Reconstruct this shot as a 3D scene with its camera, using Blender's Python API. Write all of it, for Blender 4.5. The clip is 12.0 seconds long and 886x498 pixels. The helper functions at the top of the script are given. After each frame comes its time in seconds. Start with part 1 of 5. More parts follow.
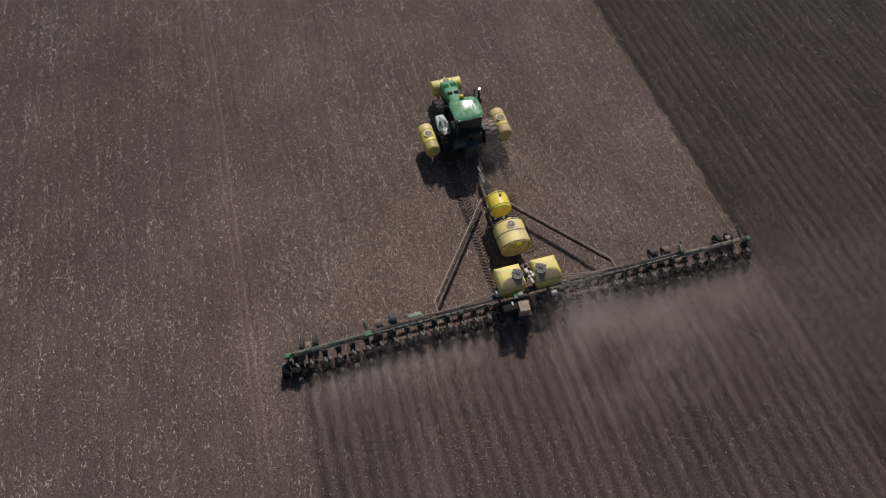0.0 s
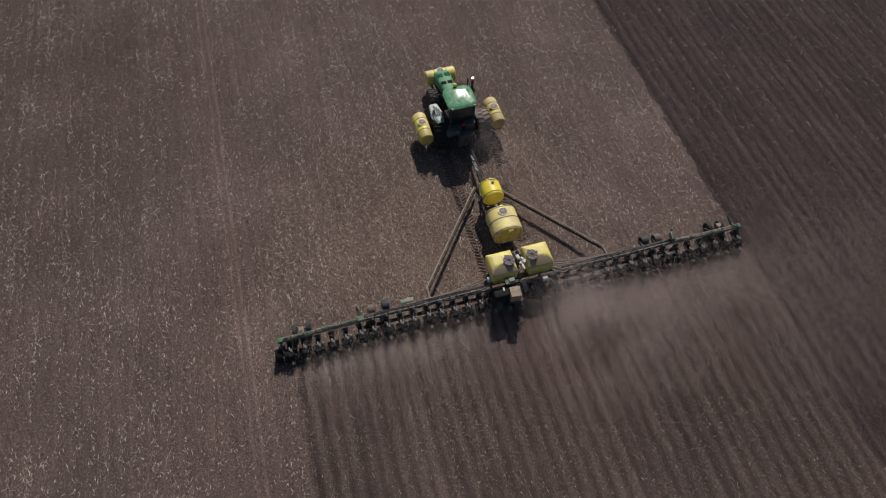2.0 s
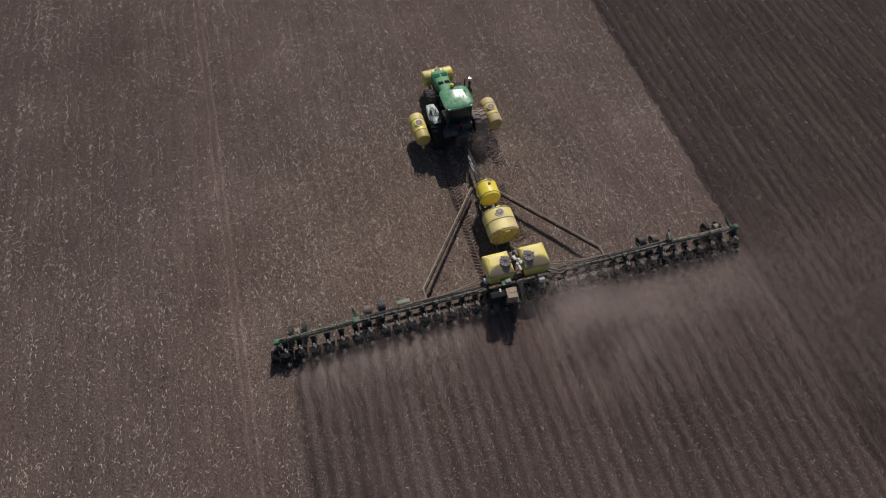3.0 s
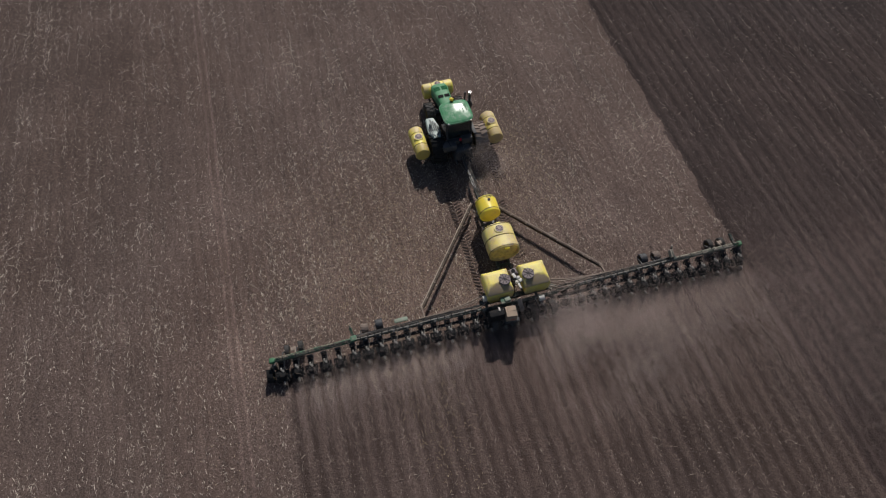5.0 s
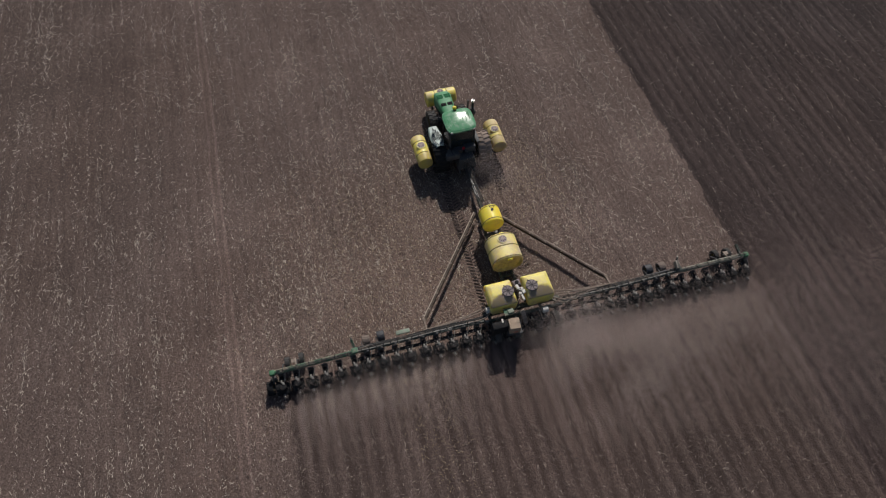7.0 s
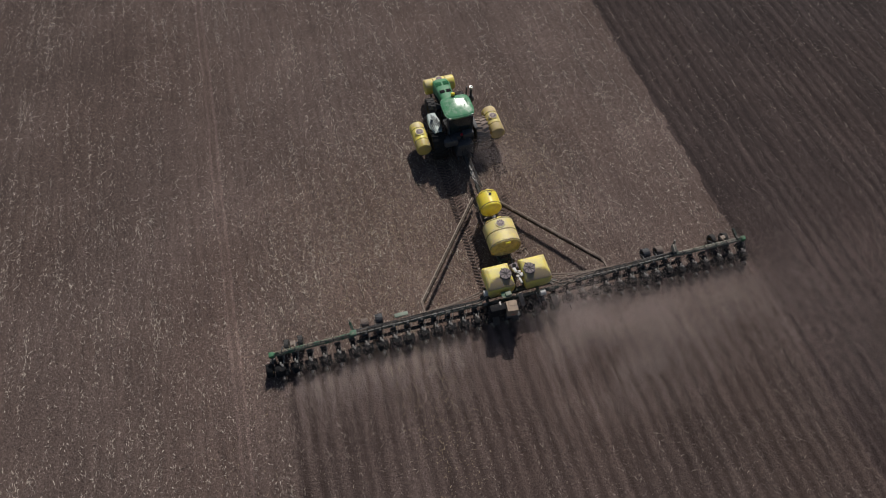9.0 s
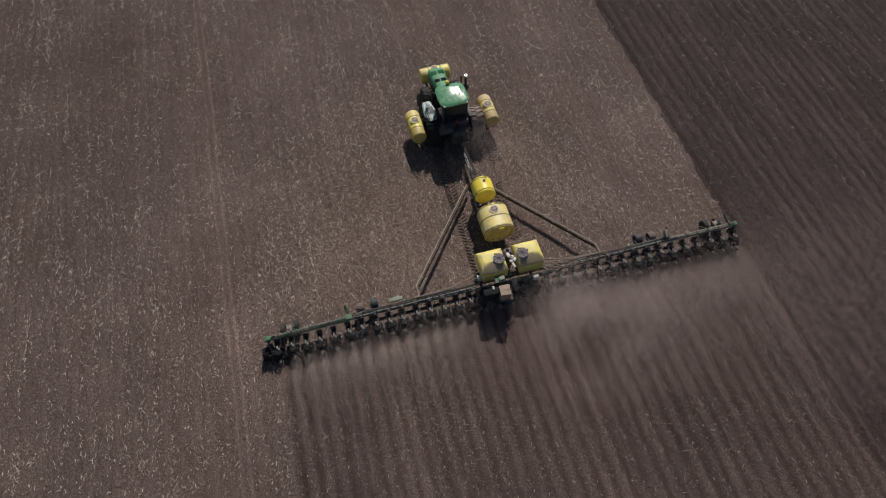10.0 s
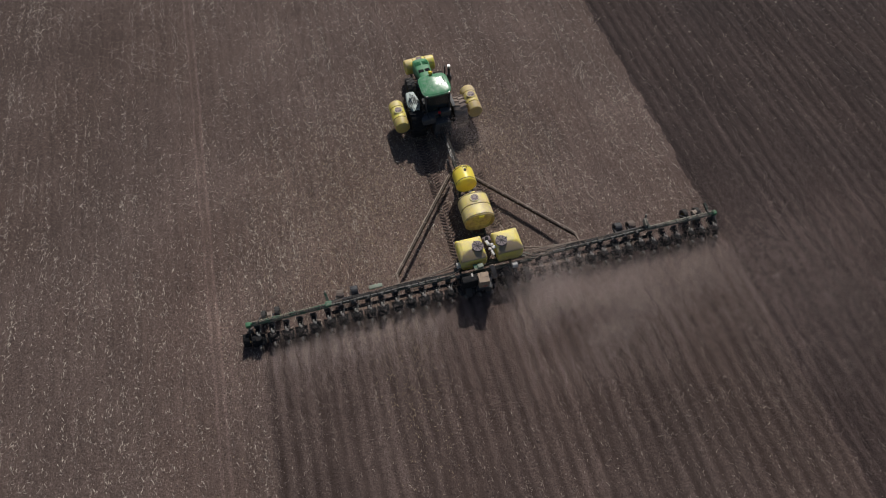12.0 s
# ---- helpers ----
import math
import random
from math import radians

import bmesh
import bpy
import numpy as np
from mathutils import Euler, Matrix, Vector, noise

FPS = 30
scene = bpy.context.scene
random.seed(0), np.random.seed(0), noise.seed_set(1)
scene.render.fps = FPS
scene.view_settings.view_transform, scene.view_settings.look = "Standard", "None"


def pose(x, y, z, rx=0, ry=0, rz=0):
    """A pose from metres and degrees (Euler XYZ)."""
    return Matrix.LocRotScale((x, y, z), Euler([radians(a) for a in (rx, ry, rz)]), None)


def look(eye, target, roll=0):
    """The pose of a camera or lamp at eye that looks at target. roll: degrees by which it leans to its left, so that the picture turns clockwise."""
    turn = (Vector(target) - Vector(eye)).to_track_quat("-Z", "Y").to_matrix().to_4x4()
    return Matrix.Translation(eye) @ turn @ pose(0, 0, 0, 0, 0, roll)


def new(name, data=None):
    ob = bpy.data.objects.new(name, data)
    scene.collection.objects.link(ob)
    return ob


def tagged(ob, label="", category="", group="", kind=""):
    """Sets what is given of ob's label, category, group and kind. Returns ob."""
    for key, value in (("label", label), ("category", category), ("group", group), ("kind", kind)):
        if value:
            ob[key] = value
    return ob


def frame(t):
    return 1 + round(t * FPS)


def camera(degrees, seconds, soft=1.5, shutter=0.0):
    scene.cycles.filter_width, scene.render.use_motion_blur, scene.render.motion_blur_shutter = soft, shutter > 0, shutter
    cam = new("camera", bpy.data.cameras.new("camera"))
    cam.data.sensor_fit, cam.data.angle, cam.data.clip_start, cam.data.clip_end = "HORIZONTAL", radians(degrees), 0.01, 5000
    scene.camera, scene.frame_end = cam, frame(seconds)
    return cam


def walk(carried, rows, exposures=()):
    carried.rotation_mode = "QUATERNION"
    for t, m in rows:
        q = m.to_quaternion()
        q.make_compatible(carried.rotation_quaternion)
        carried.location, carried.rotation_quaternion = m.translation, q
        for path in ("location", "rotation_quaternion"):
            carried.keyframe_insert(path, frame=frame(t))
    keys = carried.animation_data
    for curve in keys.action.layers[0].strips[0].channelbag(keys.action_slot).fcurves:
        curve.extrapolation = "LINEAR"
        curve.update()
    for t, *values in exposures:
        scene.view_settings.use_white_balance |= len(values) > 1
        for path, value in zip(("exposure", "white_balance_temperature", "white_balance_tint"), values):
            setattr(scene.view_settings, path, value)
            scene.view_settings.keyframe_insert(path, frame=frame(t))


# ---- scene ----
cam = camera(70.1, 12.0, soft=1.2)
PATH = [
    (0, (-9.511, -14.338, 32.533), (-9.211, -13.346, 30.822), 1.0),
    (0.5, (-9.446, -14.582, 32.482), (-9.147, -13.593, 30.77), 1.1),
    (1, (-9.419, -14.843, 32.422), (-9.119, -13.853, 30.711), 1.2),
    (1.5, (-9.372, -15.052, 32.395), (-9.071, -14.062, 30.683), 1.3),
    (2, (-9.26, -15.179, 32.424), (-8.963, -14.19, 30.711), 1.0),
    (2.5, (-9.082, -15.172, 32.431), (-8.789, -14.186, 30.716), 0.8),
    (4.5, (-8.595, -14.61, 32.411), (-8.308, -13.614, 30.7), 0.6),
    (5, (-8.376, -14.341, 32.431), (-8.096, -13.341, 30.721), 0.2),
    (5.5, (-8.159, -14.031, 32.444), (-7.887, -13.03, 30.734), -0.2),
    (6, (-8.165, -13.839, 32.444), (-7.891, -12.836, 30.736), -0.1),
    (6.5, (-8.179, -13.732, 32.38), (-7.904, -12.727, 30.672), -0.1),
    (7, (-8.201, -13.754, 32.311), (-7.928, -12.746, 30.606), -0.1),
    (9, (-8.189, -14.707, 32.008), (-7.924, -13.695, 30.304), -0.6),
    (9.5, (-8.156, -15.134, 31.985), (-7.892, -14.123, 30.28), -0.6),
    (10, (-7.92, -15.585, 32.008), (-7.666, -14.577, 30.299), -1.2),
    (10.5, (-7.708, -15.941, 32.018), (-7.458, -14.937, 30.307), -1.3),
    (11, (-7.477, -16.229, 32.013), (-7.23, -15.226, 30.3), -1.4),
    (11.5, (-7.173, -16.447, 31.995), (-6.928, -15.442, 30.283), -1.5),
    (12, (-6.827, -16.572, 31.931), (-6.584, -15.565, 30.22), -1.6),
]
walk(cam, [(t, look(eye, target, roll)) for t, eye, target, roll in PATH])

# ---- world and sun ----
world = bpy.data.worlds.new("sky")
scene.world = world
world.use_nodes = True
sky = world.node_tree.nodes.new("ShaderNodeTexSky")
sky.sky_type = "NISHITA"
sky.sun_disc = False
SUN = Vector((0.40, 1.0, 1.0)).normalized()
sky.sun_elevation = math.asin(SUN.z)
sky.sun_rotation = math.atan2(SUN.x, SUN.y)
background = world.node_tree.nodes["Background"]
world.node_tree.links.new(sky.outputs[0], background.inputs[0])
background.inputs[1].default_value = 0.056
sun = new("sun", bpy.data.lights.new("sun", "SUN"))
sun.data.energy = 3.93
sun.data.angle = radians(0.53)
sun.data.color = (1.0, 0.955, 0.90)
sun.matrix_world = look(SUN * 100, (0, 0, 0))


# ---- materials ----
def material(name, colour, second, rough=0.7, metal=0.0, scale=6.0, fine=60.0, bump=0.3, depth=0.01, amount=0.5, spec=0.4, streak=(1, 1, 1)):
    """Two-scale mottled surface: colour with worn or dusty patches of the second colour, and a fine relief."""
    m = bpy.data.materials.new(name)
    m.use_nodes = True
    nt = m.node_tree
    nodes, link = nt.nodes, nt.links.new
    bsdf = nodes["Principled BSDF"]
    co = nodes.new("ShaderNodeTexCoord")
    mp = nodes.new("ShaderNodeMapping")
    mp.inputs["Scale"].default_value = streak
    link(co.outputs["Object"], mp.inputs["Vector"])
    big = nodes.new("ShaderNodeTexNoise")
    big.inputs["Scale"].default_value = scale
    big.inputs["Detail"].default_value = 5
    link(mp.outputs[0], big.inputs["Vector"])
    small = nodes.new("ShaderNodeTexNoise")
    small.inputs["Scale"].default_value = fine
    small.inputs["Detail"].default_value = 4
    link(co.outputs["Object"], small.inputs["Vector"])
    total = nodes.new("ShaderNodeMath")
    total.operation = "MULTIPLY_ADD"
    total.inputs[1].default_value = 0.45
    link(small.outputs[0], total.inputs[0])
    link(big.outputs[0], total.inputs[2])
    ramp = nodes.new("ShaderNodeValToRGB")
    ramp.color_ramp.elements[0].position = 0.95 - 0.5 * amount
    ramp.color_ramp.elements[1].position = 1.12 - 0.5 * amount
    ramp.color_ramp.elements[0].color = (*colour, 1)
    ramp.color_ramp.elements[1].color = (*second, 1)
    link(total.outputs[0], ramp.inputs[0])
    link(ramp.outputs[0], bsdf.inputs["Base Color"])
    rr = nodes.new("ShaderNodeMapRange")
    rr.inputs["To Min"].default_value = max(0.05, rough - 0.12)
    rr.inputs["To Max"].default_value = min(1.0, rough + 0.15)
    link(big.outputs[0], rr.inputs[0])
    link(rr.outputs[0], bsdf.inputs["Roughness"])
    bsdf.inputs["Metallic"].default_value = metal
    bsdf.inputs["Specular IOR Level"].default_value = spec
    bp = nodes.new("ShaderNodeBump")
    bp.inputs["Strength"].default_value = bump
    bp.inputs["Distance"].default_value = depth
    link(small.outputs[0], bp.inputs["Height"])
    link(bp.outputs[0], bsdf.inputs["Normal"])
    return m


def soil(name, dark, mid, light, furrow=0.0, furrow_colour=(0.05, 0.04, 0.035), phase=0.0, streak=0.5, rear_tint=None, track=None, ragged=2.2, tones=()):
    """Cloddy earth with streaks along the rows; furrow: how far the damp seed furrows show, 0.762 m apart."""
    m = bpy.data.materials.new(name)
    m.use_nodes = True
    nt = m.node_tree
    nodes, link = nt.nodes, nt.links.new
    bsdf = nodes["Principled BSDF"]
    bsdf.inputs["Roughness"].default_value = 0.95
    bsdf.inputs["Specular IOR Level"].default_value = 0.1
    co = nodes.new("ShaderNodeTexCoord")

    def noisy(scale, detail, stretch=(1, 1, 1), rough=0.55):
        mp = nodes.new("ShaderNodeMapping")
        mp.inputs["Scale"].default_value = stretch
        link(co.outputs["Object"], mp.inputs["Vector"])
        n = nodes.new("ShaderNodeTexNoise")
        n.inputs["Scale"].default_value = scale
        n.inputs["Detail"].default_value = detail
        n.inputs["Roughness"].default_value = rough
        link(mp.outputs[0], n.inputs["Vector"])
        return n.outputs[0]

    def mix(a, b, factor):
        n = nodes.new("ShaderNodeMath")
        n.operation = "MULTIPLY_ADD"
        link(b, n.inputs[0])
        n.inputs[1].default_value = factor
        link(a, n.inputs[2])
        return n.outputs[0]

    patches = noisy(0.16, 4)
    rows = noisy(1.5, 4, (1, 0.05, 1))
    clods = noisy(9, 8, (1, 1, 1), 0.7)
    crumbs = noisy(15, 5, (1, 1, 1), 0.75)
    v = mix(clods, rows, streak)
    v = mix(v, patches, 0.4)
    v = mix(v, crumbs, 0.9)
    span = nodes.new("ShaderNodeMapRange")
    total = 1.0 + streak + 0.4 + 0.9
    span.inputs["From Min"].default_value = 0.5 * total - 0.33
    span.inputs["From Max"].default_value = 0.5 * total + 0.36
    link(v, span.inputs[0])
    ramp = nodes.new("ShaderNodeValToRGB")
    ramp.color_ramp.elements[0].color = (*dark, 1)
    ramp.color_ramp.elements[1].color = (*light, 1)
    e = ramp.color_ramp.elements.new(0.5)
    e.color = (*mid, 1)
    link(span.outputs[0], ramp.inputs[0])
    colour = ramp.outputs[0]
    if furrow:
        sep = nodes.new("ShaderNodeSeparateXYZ")
        link(co.outputs["Object"], sep.inputs[0])
        wob = mix(sep.outputs[0], noisy(0.9, 3), 0.12 + 0.05 * ragged)
        ph = nodes.new("ShaderNodeMath")
        ph.operation = "MULTIPLY_ADD"
        ph.inputs[1].default_value = 2 * math.pi / 0.762
        ph.inputs[2].default_value = phase
        link(wob, ph.inputs[0])
        wave = nodes.new("ShaderNodeMath")
        wave.operation = "COSINE"
        link(ph.outputs[0], wave.inputs[0])
        rag = mix(wave.outputs[0], noisy(2.2, 6, (1, 0.35, 1), 0.65), ragged)
        rng = nodes.new("ShaderNodeMapRange")
        rng.inputs["From Min"].default_value = 0.5 * ragged - 0.7
        rng.inputs["From Max"].default_value = 0.5 * ragged + 1.2
        rng.inputs["To Max"].default_value = furrow
        link(rag, rng.inputs[0])
        mx = nodes.new("ShaderNodeMix")
        mx.data_type = "RGBA"
        link(rng.outputs[0], mx.inputs[0])
        link(colour, mx.inputs[6])
        mx.inputs[7].default_value = (*furrow_colour, 1)
        colour = mx.outputs[2]
    def blend(factor, top, colour):
        mx = nodes.new("ShaderNodeMix")
        mx.data_type = "RGBA"
        link(factor, mx.inputs[0])
        link(colour, mx.inputs[6])
        link(top, mx.inputs[7])
        return mx.outputs[2]

    if rear_tint or track:
        place = nodes.new("ShaderNodeSeparateXYZ")
        link(co.outputs["Object"], place.inputs[0])
        tint = nodes.new("ShaderNodeMix")
        tint.data_type, tint.blend_type = "RGBA", "MULTIPLY"
        tint.inputs[0].default_value = 1.0
        link(colour, tint.inputs[6])
        tint.inputs[7].default_value = (*(rear_tint or track)[0], 1)
        rng = nodes.new("ShaderNodeMapRange")
        rng.interpolation_type = "SMOOTHSTEP"
        if rear_tint:
            # tint rises towards the rear (lower y), ragged by noise
            link(mix(place.outputs[1], noisy(0.5, 4), 5.0), rng.inputs[0])
            rng.inputs["From Min"].default_value = 6.0
            rng.inputs["From Max"].default_value = -3.0
        else:
            off = nodes.new("ShaderNodeMath")
            off.operation = "SUBTRACT"
            link(mix(place.outputs[0], noisy(0.12, 2), 0.4), off.inputs[0])
            off.inputs[1].default_value = track[1] + 0.2
            dist = nodes.new("ShaderNodeMath")
            dist.operation = "ABSOLUTE"
            link(off.outputs[0], dist.inputs[0])
            rim = nodes.new("ShaderNodeMath")
            rim.operation = "SUBTRACT"
            link(dist.outputs[0], rim.inputs[0])
            rim.inputs[1].default_value = 0.22
            edge = nodes.new("ShaderNodeMath")
            edge.operation = "ABSOLUTE"
            link(rim.outputs[0], edge.inputs[0])
            link(mix(edge.outputs[0], noisy(1.2, 4, (1, 0.3, 1)), 0.12), rng.inputs[0])
            rng.inputs["From Min"].default_value = 0.20
            rng.inputs["From Max"].default_value = 0.09
        colour = blend(rng.outputs[0], tint.outputs[2], colour)
    # broad ragged-edged tints: corner falloff painted into the soil, plus redder, damper earth
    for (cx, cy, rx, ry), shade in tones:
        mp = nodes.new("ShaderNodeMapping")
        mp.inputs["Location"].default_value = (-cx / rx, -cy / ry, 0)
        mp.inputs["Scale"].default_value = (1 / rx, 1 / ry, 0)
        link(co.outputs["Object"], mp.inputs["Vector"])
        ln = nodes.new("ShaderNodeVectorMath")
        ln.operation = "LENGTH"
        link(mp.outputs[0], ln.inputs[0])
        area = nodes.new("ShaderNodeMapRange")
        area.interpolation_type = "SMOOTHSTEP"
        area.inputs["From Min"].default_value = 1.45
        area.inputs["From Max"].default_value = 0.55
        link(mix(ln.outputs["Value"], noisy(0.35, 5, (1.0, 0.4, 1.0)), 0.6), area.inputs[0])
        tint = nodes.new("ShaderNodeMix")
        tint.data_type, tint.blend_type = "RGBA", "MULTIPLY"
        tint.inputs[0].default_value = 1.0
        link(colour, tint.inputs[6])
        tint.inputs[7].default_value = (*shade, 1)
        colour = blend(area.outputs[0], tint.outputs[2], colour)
    # patches of redder earth
    red = nodes.new("ShaderNodeMix")
    red.data_type, red.blend_type = "RGBA", "MULTIPLY"
    red.inputs[0].default_value = 1.0
    link(colour, red.inputs[6])
    red.inputs[7].default_value = (1.02, 1.0, 0.985, 1)
    spots = nodes.new("ShaderNodeMapRange")
    spots.interpolation_type = "SMOOTHSTEP"
    spots.inputs["From Min"].default_value = 0.44
    spots.inputs["From Max"].default_value = 0.62
    link(noisy(0.13, 5, (1.0, 0.55, 1.0)), spots.inputs[0])
    colour = blend(spots.outputs[0], red.outputs[2], colour)
    link(colour, bsdf.inputs["Base Color"])
    bp = nodes.new("ShaderNodeBump")
    bp.inputs["Strength"].default_value = 0.9
    bp.inputs["Distance"].default_value = 0.10
    link(mix(clods, crumbs, 0.4), bp.inputs["Height"])
    link(bp.outputs[0], bsdf.inputs["Normal"])
    return m


def varied(name, colours, rough=0.85, spec=0.2):
    """Pieces whose colour changes from one to the next."""
    m = bpy.data.materials.new(name)
    m.use_nodes = True
    nt = m.node_tree
    geo = nt.nodes.new("ShaderNodeNewGeometry")
    ramp = nt.nodes.new("ShaderNodeValToRGB")
    el = ramp.color_ramp.elements
    while len(el) < len(colours):
        el.new(0.5)
    for i, c in enumerate(colours):
        el[i].position = i / (len(colours) - 1)
        el[i].color = (*c, 1)
    nt.links.new(geo.outputs["Random Per Island"], ramp.inputs[0])
    b = nt.nodes["Principled BSDF"]
    nt.links.new(ramp.outputs[0], b.inputs["Base Color"])
    b.inputs["Roughness"].default_value = rough
    b.inputs["Specular IOR Level"].default_value = spec
    return m


# tints 1, 2, 4 paint corner falloff, 1 also golden; 3 is redder earth
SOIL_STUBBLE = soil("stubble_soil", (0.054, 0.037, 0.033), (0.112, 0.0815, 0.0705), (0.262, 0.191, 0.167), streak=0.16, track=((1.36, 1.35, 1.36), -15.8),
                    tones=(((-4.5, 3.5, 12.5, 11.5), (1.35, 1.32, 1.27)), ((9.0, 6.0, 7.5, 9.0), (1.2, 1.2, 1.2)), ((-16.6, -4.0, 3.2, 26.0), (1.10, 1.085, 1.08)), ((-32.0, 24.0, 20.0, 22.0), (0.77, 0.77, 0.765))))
# first tint paints the corner falloff; second is darker earth along the left edge
SOIL_PLANTED = soil("planted_soil", (0.052, 0.036, 0.032), (0.106, 0.0765, 0.067), (0.200, 0.146, 0.129), 0.75, (0.046, 0.032, 0.028), streak=0.6, ragged=3.4, tones=(((9.5, -9.0, 9.5, 10.0), (0.80, 0.81, 0.81)), ((-12.6, -13.0, 2.6, 13.0), (0.78, 0.78, 0.78))))
# both tints paint the darker corners into the soil
SOIL_OLD = soil("earlier_planted_soil", (0.031, 0.023, 0.0212), (0.060, 0.0442, 0.041), (0.118, 0.086, 0.0782), 0.68, (0.027, 0.0203, 0.0188), streak=0.7, ragged=4.0, rear_tint=((1.08, 1.05, 1.04),), tones=(((22.0, -10.0, 11.0, 9.0), (0.86, 0.87, 0.87)), ((30.0, 26.0, 16.0, 14.0), (0.86, 0.88, 0.90))))
STRAW = varied("straw", [(0.055, 0.04, 0.033), (0.12, 0.09, 0.075), (0.30, 0.235, 0.195), (0.60, 0.505, 0.41), (0.84, 0.73, 0.61)], 0.45, 0.5)
STRAW_DIM = varied("buried_straw", [(0.07, 0.05, 0.043), (0.12, 0.09, 0.075), (0.24, 0.182, 0.15), (0.58, 0.47, 0.385)], 0.42, 0.6)
CHAFF = varied("chaff", [(0.06, 0.043, 0.037), (0.13, 0.097, 0.083), (0.22, 0.17, 0.145), (0.34, 0.27, 0.23)])
STRAW_PLANTED = varied("unburied_straw", [(0.08, 0.058, 0.05), (0.14, 0.105, 0.088), (0.25, 0.192, 0.155), (0.58, 0.48, 0.39)], 0.42, 0.6)
STRAW_GOLD = varied("golden_straw", [(0.13, 0.09, 0.055), (0.25, 0.18, 0.11), (0.40, 0.30, 0.18), (0.60, 0.48, 0.32)], 0.45, 0.5)
CLOD = varied("clod", [(0.06, 0.044, 0.040), (0.10, 0.075, 0.067), (0.16, 0.122, 0.108)], 1.0)
PRINT = material("pressed_soil", (0.045, 0.033, 0.029), (0.085, 0.063, 0.055), 0.9, 0, 5, 40, 0.5, 0.02)
SADDLE_DUSTY = material("dust_coated_yellow_polyethylene", (0.70, 0.56, 0.16), (0.52, 0.41, 0.21), 0.6, 0, 1.8, 30, 0.2, 0.004, 0.7)
SADDLE = material("dull_yellow_polyethylene", (0.76, 0.63, 0.13), (0.58, 0.47, 0.22), 0.45, 0, 1.8, 30, 0.12, 0.004, 0.55)
YELLOW = material("yellow_polyethylene", (0.80, 0.64, 0.07), (0.68, 0.52, 0.11), 0.38, 0, 1.6, 30, 0.1, 0.004, 0.45)
PALE_YELLOW = material("faded_yellow_polyethylene", (0.72, 0.60, 0.22), (0.58, 0.46, 0.24), 0.45, 0, 1.4, 30, 0.12, 0.004, 0.65)
DUSTY_YELLOW = material("dusty_yellow_polyethylene", (0.71, 0.60, 0.16), (0.57, 0.47, 0.21), 0.5, 0, 1.4, 26, 0.15, 0.004, 0.5)
for plastic in (SADDLE, SADDLE_DUSTY, YELLOW, PALE_YELLOW, DUSTY_YELLOW):
    moulded = plastic.node_tree.nodes["Principled BSDF"]
    moulded.inputs["Subsurface Weight"].default_value = 0.4
    moulded.inputs["Subsurface Radius"].default_value = (1.0, 0.75, 0.12)
    moulded.inputs["Subsurface Scale"].default_value = 0.25
SEAM = material("tank_seam", (0.20, 0.15, 0.05), (0.12, 0.09, 0.05), 0.8, 0, 5, 60)
LID = material("grey_lid", (0.30, 0.235, 0.23), (0.38, 0.30, 0.26), 0.7, 0, 7, 60, 0.2, 0.004, 0.5)
LID_DARK = material("dark_grey_lid", (0.155, 0.125, 0.132), (0.21, 0.172, 0.165), 0.7, 0, 7, 60, 0.2, 0.004, 0.5)
LID_RIB = material("lid_rib", (0.018, 0.016, 0.018), (0.05, 0.04, 0.038), 0.7)
GREEN_DUSTY = material("dusty_green_paint", (0.060, 0.13, 0.08), (0.25, 0.22, 0.165), 0.7, 0, 3.0, 40, 0.2, 0.004, 0.62)
GREEN_BONNET = material("green_bonnet_paint", (0.065, 0.225, 0.105), (0.13, 0.25, 0.15), 0.55, 0, 3.0, 24, 0.1, 0.003, 0.45, 0.3)
GREEN_ROOF = material("polished_green_paint", (0.075, 0.235, 0.115), (0.16, 0.285, 0.18), 0.20, 0, 3.0, 14, 0.16, 0.004, 0.5, 0.5)
GREEN_PALE = material("pale_dusty_green_paint", (0.15, 0.165, 0.125), (0.31, 0.275, 0.225), 0.7, 0, 3.0, 40, 0.2, 0.004, 0.66)
VENT_GREEN = material("dark_green_mesh", (0.03, 0.13, 0.06), (0.03, 0.09, 0.045), 0.85, 0, 8, 90, 0.4, 0.004, 0.4, 0.08)
GREEN_MID = material("matt_green_paint", (0.045, 0.145, 0.07), (0.12, 0.165, 0.11), 0.65, 0, 4, 40, 0.1, 0.003, 0.4)
GREEN_DARK = material("grimy_dark_green_paint", (0.030, 0.042, 0.035), (0.17, 0.15, 0.125), 0.6, 0, 3.0, 40, 0.2, 0.004, 0.5)
DARK_STEEL = material("dark_steel", (0.078, 0.078, 0.079), (0.10, 0.08, 0.065), 0.55, 0.4, 5, 50, 0.2, 0.004, 0.35)
BLACK = material("black_plastic", (0.050, 0.050, 0.054), (0.10, 0.09, 0.08), 0.6, 0, 4, 50, 0.1, 0.003, 0.3)
RUBBER = material("tyre_rubber", (0.062, 0.059, 0.057), (0.085, 0.068, 0.058), 0.9, 0, 4, 40, 0.4, 0.006, 0.4, 0.2)
RUBBER_DUSTY = material("dusty_tyre_rubber", (0.19, 0.15, 0.127), (0.11, 0.085, 0.072), 0.95, 0, 4, 40, 0.4, 0.006, 0.4, 0.2)
# pale tan for the braces' sunlit top edge
TAN_PALE = material("pale_lit_edge", (0.42, 0.345, 0.28), (0.27, 0.215, 0.17), 0.85, 0.0, 3, 40, 0.3, 0.004, 0.45)
